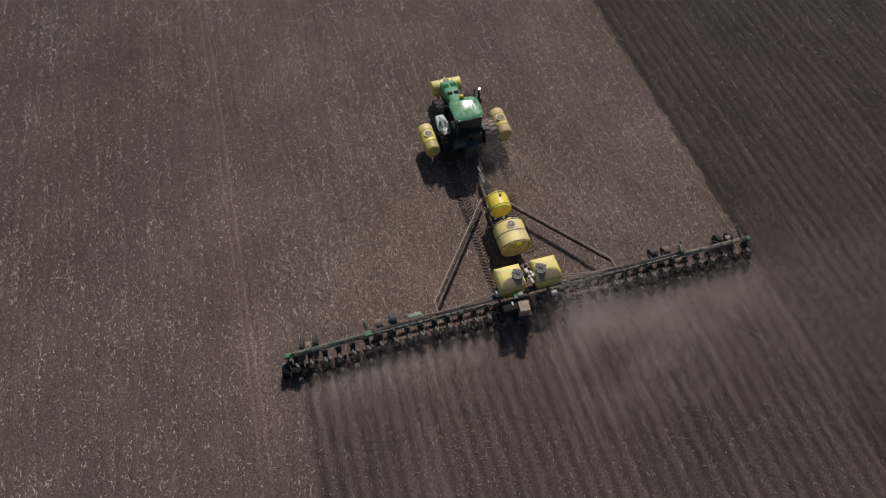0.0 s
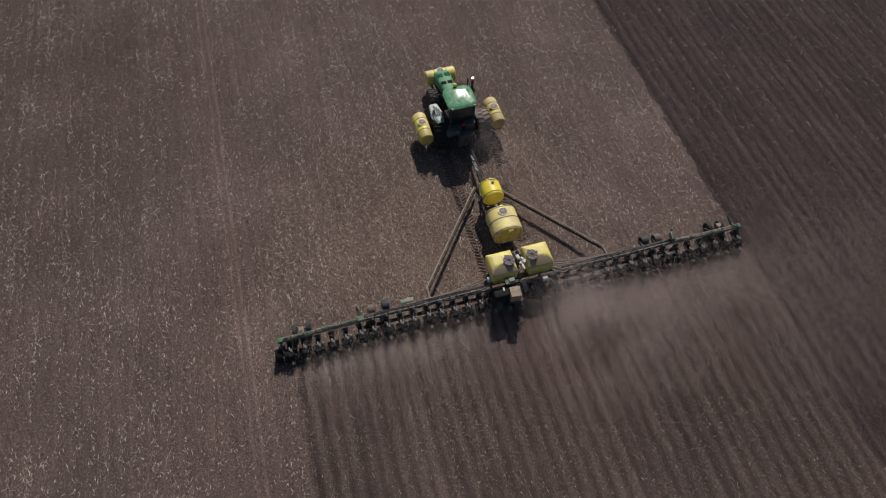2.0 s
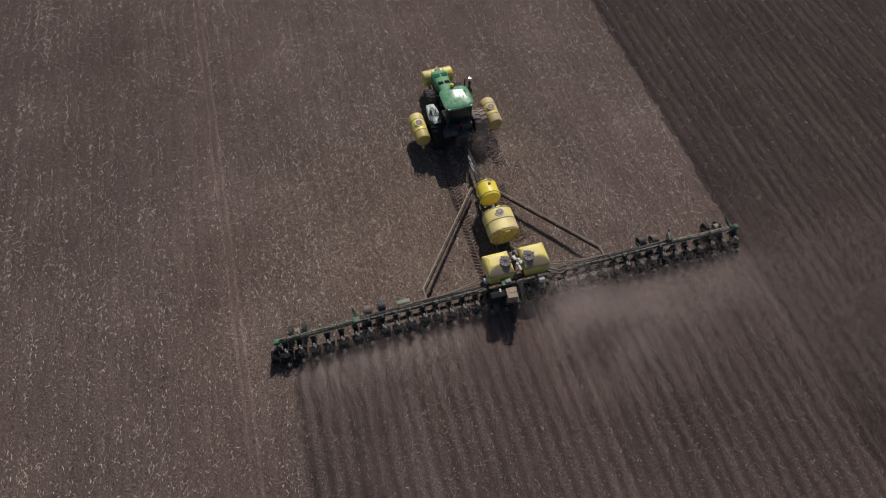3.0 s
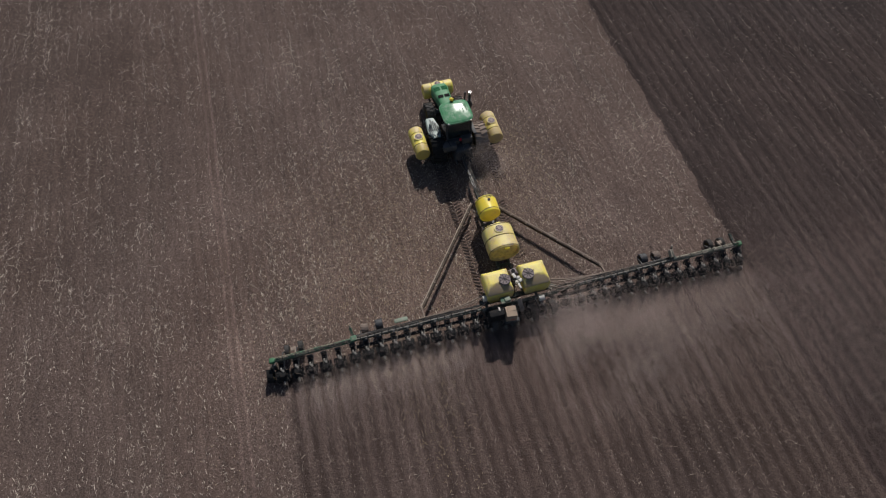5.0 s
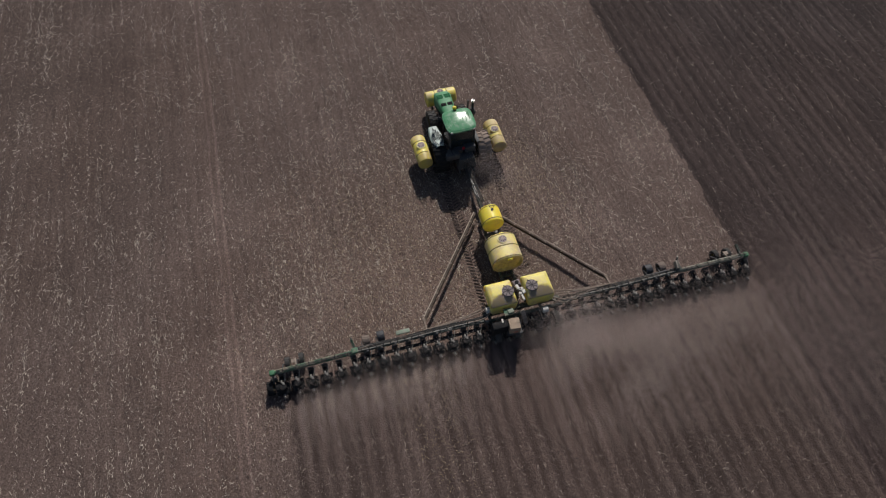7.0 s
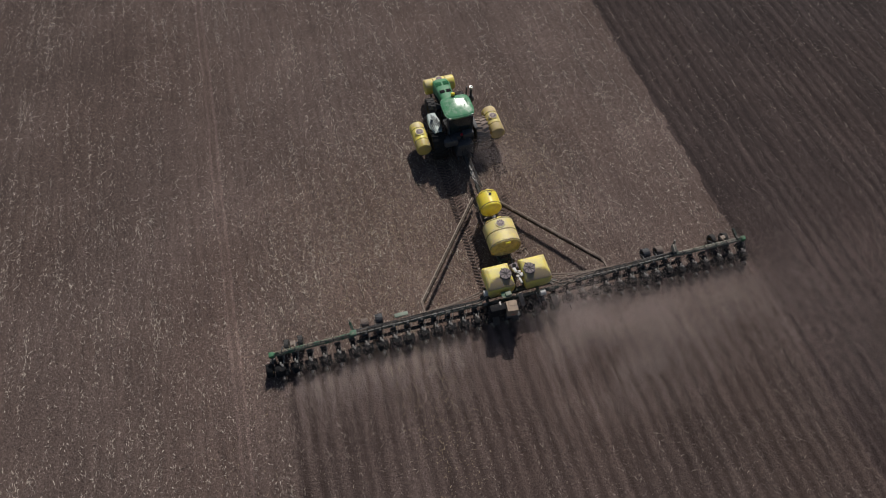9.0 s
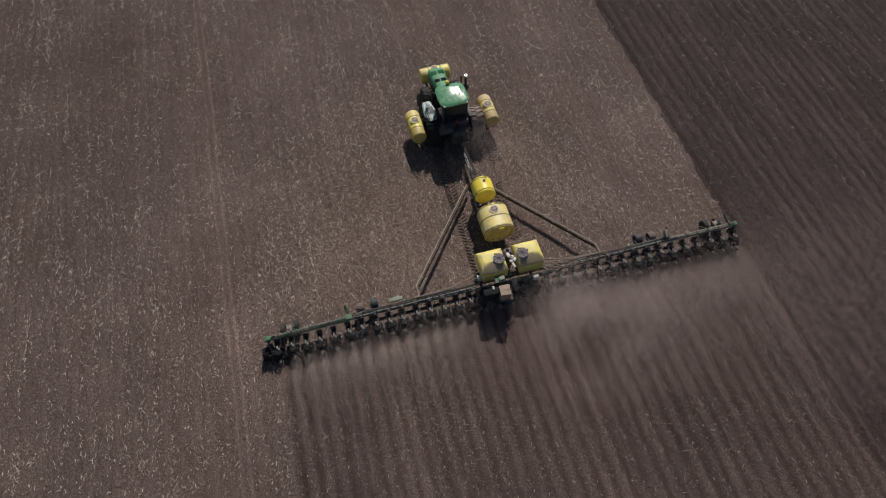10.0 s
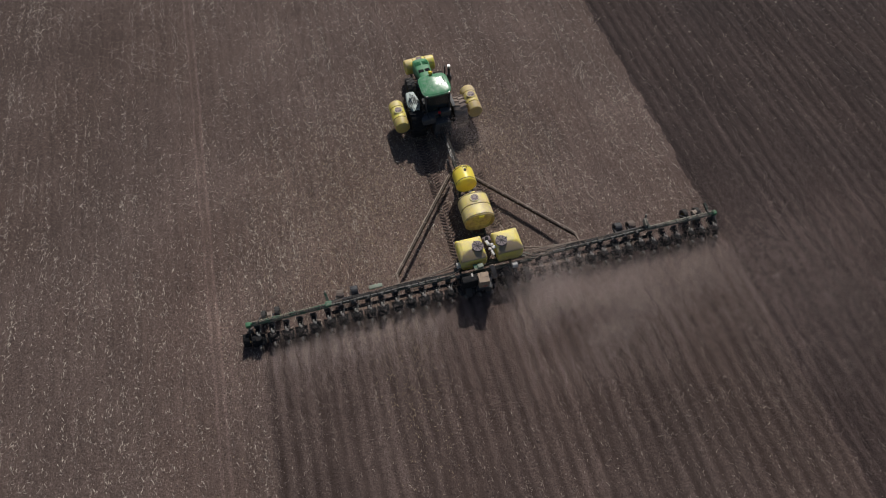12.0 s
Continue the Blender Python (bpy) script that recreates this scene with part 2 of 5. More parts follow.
TYRE_TAN = material("soil_caked_tyre", (0.25, 0.197, 0.165), (0.15, 0.115, 0.095), 0.95, 0, 4, 40, 0.4, 0.006, 0.4, 0.2)
RIM_YELLOW = material("grimy_rim", (0.10, 0.075, 0.02), (0.06, 0.05, 0.04), 0.8)
TAN_DARK = material("brown_dusty_tube", (0.20, 0.155, 0.125), (0.30, 0.25, 0.21), 0.85, 0.1, 5, 40, 0.3, 0.004, 0.35)
TAN = material("dusty_steel_tube", (0.31, 0.25, 0.205), (0.18, 0.145, 0.12), 0.85, 0.1, 3, 40, 0.3, 0.004, 0.5)
GREY_CAST = material("bright_cast_steel", (0.31, 0.29, 0.265), (0.19, 0.165, 0.145), 0.55, 0.1, 8, 60, 0.2, 0.003, 0.45)
CHROME = material("dulled_chrome", (0.55, 0.55, 0.55), (0.36, 0.33, 0.30), 0.42, 0.8, 5, 60, 0.05, 0.002, 0.3)
CARTON = material("carton_box", (0.32, 0.24, 0.175), (0.24, 0.185, 0.14), 0.85, 0, 4, 60, 0.2, 0.003, 0.5)
WHITE = material("white_plastic", (0.50, 0.48, 0.45), (0.42, 0.37, 0.32), 0.5, 0, 6, 50, 0.1, 0.003, 0.4)
PALE_GREEN = material("faded_pale_green_paint", (0.17, 0.215, 0.16), (0.22, 0.215, 0.17), 0.6)
# green fender made pale: the sky's sheen is put into its base colour
PALE_FENDER = material("pale_sheen_fender", (0.33, 0.39, 0.36), (0.24, 0.29, 0.26), 0.5, 0.0, 5, 40, 0.1, 0.003, 0.4)
# brown steel darkened to carry the shade on the braces' sides
BROWN_STEEL = material("shaded_brown_steel", (0.075, 0.056, 0.045), (0.15, 0.115, 0.092), 0.85, 0.1, 4, 40, 0.3, 0.004, 0.45)
DUSTY_PIPE = material("dusty_grey_pipe", (0.25, 0.235, 0.205), (0.13, 0.115, 0.10), 0.6, 0.0, 5, 40, 0.2, 0.003, 0.5)
UNIT_BLACK = material("matt_black_plastic", (0.020, 0.020, 0.021), (0.045, 0.038, 0.034), 0.9, 0, 5, 50, 0.2, 0.003, 0.35, 0.08)
RED = material("red_lens", (0.55, 0.02, 0.04), (0.4, 0.02, 0.03), 0.3)
LABEL_RED = material("red_print", (0.45, 0.10, 0.07), (0.35, 0.10, 0.07), 0.8)
DUST_GRAIN = varied("airborne_soil", [(0.47, 0.375, 0.335), (0.59, 0.47, 0.42)], 1.0)
HOSE = material("hydraulic_hose", (0.020, 0.019, 0.019), (0.12, 0.09, 0.07), 0.7, 0, 6, 50, 0.2, 0.003, 0.45)
GLASS = bpy.data.materials.new("tinted_glass")
GLASS.use_nodes = True
_g = GLASS.node_tree.nodes["Principled BSDF"]
_g.inputs["Base Color"].default_value = (0.03, 0.045, 0.05, 1)
_g.inputs["Roughness"].default_value = 0.05
_g.inputs["Transmission Weight"].default_value = 0.5




def caked(m, cake=(0.29, 0.225, 0.145)):
    """Lays a ragged, arched cake of field dust over the rear slope of a hopper's top."""
    nt = m.node_tree
    nodes, link = nt.nodes, nt.links.new
    bsdf = nodes["Principled BSDF"]
    old = bsdf.inputs["Base Color"].links[0].from_socket
    co = nodes.new("ShaderNodeTexCoord")
    sep = nodes.new("ShaderNodeSeparateXYZ")
    link(co.outputs["Object"], sep.inputs[0])
    sq = nodes.new("ShaderNodeMath")
    sq.operation = "MULTIPLY"
    link(sep.outputs[0], sq.inputs[0])
    link(sep.outputs[0], sq.inputs[1])
    arch = nodes.new("ShaderNodeMath")
    arch.operation = "MULTIPLY_ADD"
    arch.inputs[1].default_value = 0.75
    link(sq.outputs[0], arch.inputs[0])
    link(sep.outputs[1], arch.inputs[2])
    n = nodes.new("ShaderNodeTexNoise")
    n.inputs["Scale"].default_value = 5
    n.inputs["Detail"].default_value = 6
    link(co.outputs["Object"], n.inputs["Vector"])
    rag = nodes.new("ShaderNodeMath")
    rag.operation = "MULTIPLY_ADD"
    rag.inputs[1].default_value = 0.22
    link(n.outputs[0], rag.inputs[0])
    link(arch.outputs[0], rag.inputs[2])
    edge = nodes.new("ShaderNodeMapRange")
    edge.inputs["From Min"].default_value = 0.10
    edge.inputs["From Max"].default_value = -0.05
    link(rag.outputs[0], edge.inputs[0])
    lip = nodes.new("ShaderNodeMapRange")
    lip.inputs["From Min"].default_value = 1.93
    lip.inputs["From Max"].default_value = 2.02
    link(sep.outputs[2], lip.inputs[0])
    both = nodes.new("ShaderNodeMath")
    both.operation = "MULTIPLY"
    link(edge.outputs[0], both.inputs[0])
    link(lip.outputs[0], both.inputs[1])
    mx = nodes.new("ShaderNodeMix")
    mx.data_type = "RGBA"
    link(both.outputs[0], mx.inputs[0])
    link(old, mx.inputs[6])
    mx.inputs[7].default_value = (*cake, 1)
    link(mx.outputs[2], bsdf.inputs["Base Color"])
    return m


HOPPER = caked(DUSTY_YELLOW)


def caked_end(m, cake=(0.42, 0.32, 0.12), share=0.75, span=(0.05, -0.30)):
    """Lays a ragged film of field dust over the rear end of a drum that lies along its local y."""
    nt = m.node_tree
    nodes, link = nt.nodes, nt.links.new
    bsdf = nodes["Principled BSDF"]
    old = bsdf.inputs["Base Color"].links[0].from_socket
    co = nodes.new("ShaderNodeTexCoord")
    sep = nodes.new("ShaderNodeSeparateXYZ")
    link(co.outputs["Object"], sep.inputs[0])
    n = nodes.new("ShaderNodeTexNoise")
    n.inputs["Scale"].default_value = 4
    n.inputs["Detail"].default_value = 6
    link(co.outputs["Object"], n.inputs["Vector"])
    rag = nodes.new("ShaderNodeMath")
    rag.operation = "MULTIPLY_ADD"
    rag.inputs[1].default_value = 0.7
    link(n.outputs[0], rag.inputs[0])
    link(sep.outputs[1], rag.inputs[2])
    film = nodes.new("ShaderNodeMapRange")
    film.interpolation_type = "SMOOTHSTEP"
    film.inputs["From Min"].default_value = span[0]
    film.inputs["From Max"].default_value = span[1]
    film.inputs["To Max"].default_value = share
    link(rag.outputs[0], film.inputs[0])
    mx = nodes.new("ShaderNodeMix")
    mx.data_type = "RGBA"
    link(film.outputs[0], mx.inputs[0])
    link(old, mx.inputs[6])
    mx.inputs[7].default_value = (*cake, 1)
    link(mx.outputs[2], bsdf.inputs["Base Color"])
    return m


SADDLE_LEFT, SADDLE_RIGHT = caked_end(SADDLE.copy()), caked_end(SADDLE_DUSTY, (0.40, 0.30, 0.15))
MAIN_TANK = caked_end(PALE_YELLOW, (0.42, 0.31, 0.13), 0.7, (-0.34, -0.50))


# ---- mesh helpers ----
def part(name, bm, mat, parent=None, label="", smooth=True, m=None):
    me = bpy.data.meshes.new(name)
    bm.normal_update()
    bm.to_mesh(me)
    bm.free()
    me.materials.append(mat)
    if smooth:
        for p in me.polygons:
            p.use_smooth = True
        me.set_sharp_from_angle(angle=radians(40))
    ob = new(name, me)
    if parent is not None:
        ob.parent = parent
    if m is not None:
        ob.matrix_basis = m
    return tagged(ob, label)


def shared(name, ob, parent, m):
    """Another object on the same mesh."""
    o = new(name, ob.data)
    o.parent = parent
    o.matrix_basis = m
    return o


def thing(name, m, label, category, group=""):
    e = new(name)
    e.matrix_basis = m
    return tagged(e, label, category, group)


def block(bm, c, s, rot=(0, 0, 0), bevel=0.0, taper=1.0):
    """A bevelled box of size s round c; taper shrinks its top."""
    made = bmesh.ops.create_cube(bm, size=1.0)["verts"]
    for v in made:
        k = taper if v.co.z > 0 else 1.0
        v.co = Vector((v.co.x * s[0] * k, v.co.y * s[1] * k, v.co.z * s[2]))
    if bevel:
        edges = list({e for v in made for e in v.link_edges})
        made = bmesh.ops.bevel(bm, geom=edges, offset=bevel, segments=2, affect="EDGES", profile=0.5)["verts"]
    bmesh.ops.transform(bm, matrix=pose(*c, *rot), verts=made)
    return bm


def rod(bm, a, b, r, r2=None, seg=10):
    a, b = Vector(a), Vector(b)
    d = b - a
    m = Matrix.Translation((a + b) / 2) @ d.to_track_quat("Z", "Y").to_matrix().to_4x4()
    bmesh.ops.create_cone(bm, cap_ends=True, segments=seg, radius1=r, radius2=r if r2 is None else r2, depth=d.length, matrix=m)
    return bm


def beam(bm, a, b, w, h, bevel=0.012):
    """A square tube from a to b."""
    a, b = Vector(a), Vector(b)
    d = b - a
    made = bmesh.ops.create_cube(bm, size=1.0)["verts"]
    for v in made:
        v.co = Vector((v.co.x * w, v.co.y * d.length, v.co.z * h))
    made = bmesh.ops.bevel(bm, geom=list({e for v in made for e in v.link_edges}), offset=bevel, segments=1, affect="EDGES")["verts"]
    bmesh.ops.transform(bm, matrix=Matrix.Translation((a + b) / 2) @ d.to_track_quat("Y", "Z").to_matrix().to_4x4(), verts=made)
    return bm


def power(v, p):
    return math.copysign(abs(v) ** p, v)


def lathe(bm, profile, m=Matrix(), seg=32, flat=1.0, square=1.0):
    """A profile of (radius, along) turned round the local y axis; flat squashes it, square under 1 makes it boxier."""
    rings = []
    for r, y in profile:
        if r < 1e-5:
            rings.append([bm.verts.new(m @ Vector((0, y, 0)))])
        else:
            rings.append([bm.verts.new(m @ Vector((r * power(math.cos(2 * math.pi * i / seg), square), y, r * flat * power(math.sin(2 * math.pi * i / seg), square)))) for i in range(seg)])
    for p, q in zip(rings, rings[1:]):
        for i in range(seg):
            j = (i + 1) % seg
            f = [p[i % len(p)], p[j % len(p)], q[j % len(q)], q[i % len(q)]]
            f = list(dict.fromkeys(f))
            if len(f) > 2:
                bm.faces.new(f)
    bmesh.ops.recalc_face_normals(bm, faces=bm.faces[:])
    return bm


def hose(bm, points, r, seg=6, steps=6):
    """A round hose, gliding through the points."""
    pts = [Vector(p) for p in points]
    path = []
    for i in range(len(pts) - 1):
        p0, p1, p2, p3 = pts[max(i - 1, 0)], pts[i], pts[i + 1], pts[min(i + 2, len(pts) - 1)]
        for k in range(steps):
            t = k / steps
            path.append(0.5 * ((2 * p1) + (p2 - p0) * t + (2 * p0 - 5 * p1 + 4 * p2 - p3) * t * t + (3 * p1 - p0 - 3 * p2 + p3) * t ** 3))
    path.append(pts[-1])
    last = None
    for i, p in enumerate(path):
        d = (path[min(i + 1, len(path) - 1)] - path[max(i - 1, 0)]).normalized()
        q = d.to_track_quat("Z", "Y")
        ring = [bm.verts.new(p + q @ Vector((r * math.cos(2 * math.pi * k / seg), r * math.sin(2 * math.pi * k / seg), 0))) for k in range(seg)]
        if last:
            for k in range(seg):
                bm.faces.new((last[k], last[(k + 1) % seg], ring[(k + 1) % seg], ring[k]))
        else:
            bm.faces.new(ring[::-1])
        last = ring
    bm.faces.new(last)
    return bm


def B():
    return bmesh.new()


# ---- ground ----
def spread(fine_from, fine_to, step, reach):
    fine = np.arange(fine_from, fine_to + step / 2, step)
    far = np.array([6.0, 18.0, 50.0, 150.0, 500.0, reach])
    return np.concatenate([fine_from - far[::-1], fine, fine_to + far])


def smooth_noise(shape, cell_x, cell_y, rng):
    """Random relief with lumps of the given size, in grid cells."""
    ny, nx = shape
    gy, gx = int(ny / cell_y) + 3, int(nx / cell_x) + 3
    g = rng.standard_normal((gy, gx))
    y, x = np.arange(ny) / cell_y, np.arange(nx) / cell_x
    y0, x0 = y.astype(int), x.astype(int)
    fy, fx = (y - y0)[:, None], (x - x0)[None, :]
    fy, fx = fy * fy * (3 - 2 * fy), fx * fx * (3 - 2 * fx)
    a, b = g[y0][:, x0], g[y0][:, x0 + 1]
    c, d = g[y0 + 1][:, x0], g[y0 + 1][:, x0 + 1]
    return (a * (1 - fx) + b * fx) * (1 - fy) + (c * (1 - fx) + d * fx) * fy


LEFT_EDGE, RIGHT_EDGE, SEED_LINE = -13.55, 13.94, -0.85


def build_ground():
    rng = np.random.default_rng(3)
    xs, ys = spread(-42, 48, 0.1, 2500.0), spread(-26, 46, 0.3, 2500.0)
    nx, ny = len(xs), len(ys)
    X, Y = np.meshgrid(xs, ys)
    wob = smooth_noise((ny, nx), 4000, 3, rng) * 0.07 + smooth_noise((ny, nx), 6, 2, rng) * 0.06
    old = X > RIGHT_EDGE + wob
    planted = (X > LEFT_EDGE + wob) & (Y < SEED_LINE + 0.3 * smooth_noise((ny, nx), 4, 2, rng)) & ~old
    row = np.cos(2 * math.pi * X / 0.762)
    broken = np.clip(0.55 + 0.5 * smooth_noise((ny, nx), 8, 7, rng) + 0.35 * smooth_noise((ny, nx), 45, 16, rng), 0.0, 1.3)
    z = np.where(planted, -0.021 * row * np.clip(broken + 0.15, 0.1, 1.3), np.where(old, -0.014 * row * broken, -0.010 * np.cos(2 * math.pi * X / 0.762 + 2.2)))
    near = (np.abs(X) < 60) & (np.abs(Y) < 60)
    z = z + 0.016 * smooth_noise((ny, nx), 1.7, 1.5, rng) + 0.014 * smooth_noise((ny, nx), 9, 6, rng)
    z = np.where(near, z, 0.0) - 0.03
    co = np.stack([X, Y, z], -1).reshape(-1, 3)
    me = bpy.data.meshes.new("ground")
    idx = np.arange(nx * ny).reshape(ny, nx)
    quads = np.stack([idx[:-1, :-1], idx[:-1, 1:], idx[1:, 1:], idx[1:, :-1]], -1).reshape(-1, 4)
    me.vertices.add(len(co))
    me.vertices.foreach_set("co", co.ravel())
    me.loops.add(quads.size)
    me.loops.foreach_set("vertex_index", quads.ravel().astype(np.int32))
    me.polygons.add(len(quads))
    me.polygons.foreach_set("loop_start", (np.arange(len(quads)) * 4).astype(np.int32))
    me.polygons.foreach_set("material_index", (planted * 1 + old * 2)[:-1, :-1].ravel().astype(np.int32))
    me.polygons.foreach_set("use_smooth", np.ones(len(quads), dtype=bool))
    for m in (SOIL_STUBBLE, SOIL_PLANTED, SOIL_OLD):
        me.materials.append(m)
    me.update(calc_edges=True)
    return tagged(new("ground", me), "brown farm field, stubble and freshly planted rows", "field", kind="structure")


build_ground()


def litter(name, label, mat, places, rng, long=(0.06, 0.28), wide=(0.0065, 0.019), along=0.6, joints=(-0.5, 0.05, 0.5)):
    """Bent stalk pieces lying on the soil, one object; places: N x 2."""
    n = len(places)
    L = rng.uniform(long[0], long[1], n) * rng.uniform(0.5, 1.0, n)
    W = rng.uniform(wide[0], wide[1], n)
    ang = np.where(rng.random(n) < along, rng.normal(math.pi / 2, 0.35, n), rng.uniform(0, 2 * math.pi, n))
    tilt = rng.normal(0, 0.16, n)
    d = np.stack([np.cos(ang), np.sin(ang)], -1)
    s = np.stack([-d[:, 1], d[:, 0]], -1)
    base = rng.uniform(-0.008, 0.04, n)
    rise = W * rng.uniform(0.35, 0.8, n)
    bend = rng.normal(0, 0.16, n) * L
    twist = rng.normal(0, 0.08, n) * L
    m = len(joints)
    v = np.zeros((n, 3 * m, 3))
    for j, u in enumerate(joints):
        side = bend * (0.25 - u * u) * 2.0 + twist * u
        for k, w in enumerate((-0.5, 0.0, 0.5)):
            v[:, 3 * j + k, :2] = places + d * (u * L)[:, None] + s * (w * W * (1.0 if abs(u) < 0.3 else 0.6) + side)[:, None]
            v[:, 3 * j + k, 2] = base + (rise if w == 0 else 0) + np.abs(tilt * L) * (0.5 + u * np.sign(tilt))
    cells = [[3 * j + k, 3 * j + 3 + k, 3 * j + 4 + k, 3 * j + 1 + k] for j in range(m - 1) for k in range(2)]
    f = np.array(cells)[None] + (np.arange(n) * 3 * m)[:, None, None]
    quads = f.reshape(-1, 4)
    me = bpy.data.meshes.new(name)
    me.vertices.add(n * 3 * m)
    me.vertices.foreach_set("co", v.ravel())
    me.loops.add(quads.size)
    me.loops.foreach_set("vertex_index", quads.ravel().astype(np.int32))
    me.polygons.add(len(quads))
    me.polygons.foreach_set("loop_start", (np.arange(len(quads)) * 4).astype(np.int32))
    me.materials.append(mat)
    me.update(calc_edges=True)
    return tagged(new(name, me), label, "crop residue", kind="stuff")


def lumps(name, label, mat, places, rng, size=(0.02, 0.075)):
    """Small uneven clods, one object."""
    n = len(places)
    octa = np.array([[1, 0, 0], [0, 1, 0], [-1, 0, 0], [0, -1, 0], [0, 0, 1]], float)
    r = rng.uniform(size[0], size[1], n)
    v = octa[None] * r[:, None, None] * rng.uniform(0.6, 1.3, (n, 5, 3))
    a = rng.uniform(0, 6.28, n)
    c, s = np.cos(a), np.sin(a)
    x = v[..., 0] * c[:, None] - v[..., 1] * s[:, None]
    y = v[..., 0] * s[:, None] + v[..., 1] * c[:, None]
    co = np.stack([x + places[:, :1], y + places[:, 1:], v[..., 2] - 0.02], -1)
    f = np.array([[0, 1, 4], [1, 2, 4], [2, 3, 4], [3, 0, 4]])[None] + (np.arange(n) * 5)[:, None, None]
    tris = f.reshape(-1, 3)
    me = bpy.data.meshes.new(name)
    me.vertices.add(n * 5)
    me.vertices.foreach_set("co", co.ravel())
    me.loops.add(tris.size)
    me.loops.foreach_set("vertex_index", tris.ravel().astype(np.int32))
    me.polygons.add(len(tris))
    me.polygons.foreach_set("loop_start", (np.arange(len(tris)) * 3).astype(np.int32))
    me.materials.append(mat)
    me.update(calc_edges=True)
    return tagged(new(name, me), label, "soil clods", kind="stuff")


def scatter(rng, n, x0, x1, y0, y1, row_pull=0.0, phase=0.0, patchy=0.6):
    """n places, thicker in patches and pulled towards rows 0.762 m apart."""
    x, y = rng.uniform(x0, x1, n * 3), rng.uniform(y0, y1, n * 3)
    g = smooth_noise((400, 400), 9, 14, rng)
    h = smooth_noise((400, 400), 3, 30, rng)
    ix = ((x - x0) / (x1 - x0) * 399).astype(int)
    iy = ((y - y0) / (y1 - y0) * 399).astype(int)
    w = np.exp(patchy * (g[iy, ix] + 0.6 * h[iy, ix])) * np.exp(row_pull * np.cos(2 * math.pi * (x / 0.762) + phase))
    keep = rng.random(n * 3) < w / w.mean() / 3
    return np.stack([x[keep], y[keep]], -1)


def build_litter():
    rng = np.random.default_rng(11)

    def off_prints(q):
        pressed = ((np.abs(q[:, 0] + 1.56) < 0.42) & (q[:, 1] > 0.9) & (q[:, 1] < 10.6)) | ((np.abs(q[:, 0] - 1.26) < 0.4) & (q[:, 1] > 3.4) & (q[:, 1] < 8.0))
        return q[~(pressed & (rng.random(len(q)) < 0.75))]

    p = scatter(rng, 118000, -42, RIGHT_EDGE, -22, 45, 0.95, 1.0, 0.62)
    heap = rng.normal(0, 1, (15000, 2)) * np.array([9.0, 7.5]) + np.array([-5.0, 5.0])
    p = np.concatenate([p, heap[(heap[:, 0] < RIGHT_EDGE - 0.2) & ~((heap[:, 0] > LEFT_EDGE) & (heap[:, 1] < SEED_LINE))]])
    behind = (p[:, 0] > LEFT_EDGE) & (p[:, 1] < SEED_LINE)
    thin = rng.random(len(p)) < np.clip(1.0 - 0.012 * (p[:, 1] - 10.0), 0.80, 1.0)
    bare = (np.abs(p[:, 0] + 16.6) < 2.6) & (p[:, 1] < 20) & (rng.random(len(p)) < 0.35)
    p = p[thin & ~behind & ~bare & (np.abs(p[:, 0] + 15.8) > 0.25 * rng.random(len(p)) + 0.1)]
    p = off_prints(p)
    litter("stubble_residue", "pale chopped corn stalks strewn over brown soil", STRAW, p, rng, (0.06, 0.30), (0.008, 0.021))
    c = scatter(rng, 30000, -42, RIGHT_EDGE, -22, 45, 0.3, 2.0, 0.4)
    lumps("stubble_clods", "small brown clods on the stubble field", CLOD, c[~((c[:, 0] > LEFT_EDGE) & (c[:, 1] < SEED_LINE))], rng, (0.015, 0.06))
    p = scatter(rng, 45000, -42, RIGHT_EDGE, -22, 45, 0.5, 1.0, 0.3)
    p = p[rng.random(len(p)) < np.clip(1.0 - 0.025 * (p[:, 1] - 6.0) + 0.012 * np.clip(p[:, 0] + 12, -30, 0), 0.30, 1.0)]
    q = rng.normal(0, 1, (50000, 2)) * np.array([9.0, 8.0]) + np.array([-4.0, 4.0])
    p = np.concatenate([p, q[(q[:, 0] < RIGHT_EDGE - 0.2) & (np.abs(q[:, 1]) < 22)]])
    p = off_prints(p)
    litter("chaff", "fine pale chaff scattered between the stalk pieces", CHAFF, p[~((p[:, 0] > LEFT_EDGE) & (p[:, 1] < SEED_LINE))], rng, (0.03, 0.10), (0.015, 0.04), 0.3, (-0.5, 0.5))
    p = scatter(rng, 10500, LEFT_EDGE, RIGHT_EDGE, -22, SEED_LINE, 1.0, math.pi, 0.8)
    p = p[rng.random(len(p)) < np.clip(0.25 + 0.16 * (-1.0 - p[:, 1]), 0.2, 1.0)]
    litter("planted_residue", "half-buried stalk pieces between freshly planted rows", STRAW_PLANTED, p, rng, (0.08, 0.30), (0.006, 0.016), 0.6)
    c = scatter(rng, 11000, LEFT_EDGE, RIGHT_EDGE, -22, SEED_LINE, 0.4, math.pi, 0.4)
    lumps("planted_clods", "dark moist clods on the planted rows", CLOD, c, rng, (0.015, 0.055))
    p = scatter(rng, 16500, RIGHT_EDGE, 48, -22, 38, 1.7, math.pi, 0.7)
    c = scatter(rng, 14000, RIGHT_EDGE, 48, -22, 38, 0.6, math.pi, 0.5)
    lumps("earlier_clods", "small dark clods on the earlier planted strip", CLOD, c, rng, (0.015, 0.06))
    litter("earlier_residue", "sparse stalk pieces on the earlier planted strip", STRAW_DIM, p, rng, (0.08, 0.32), (0.007, 0.018), 0.6)
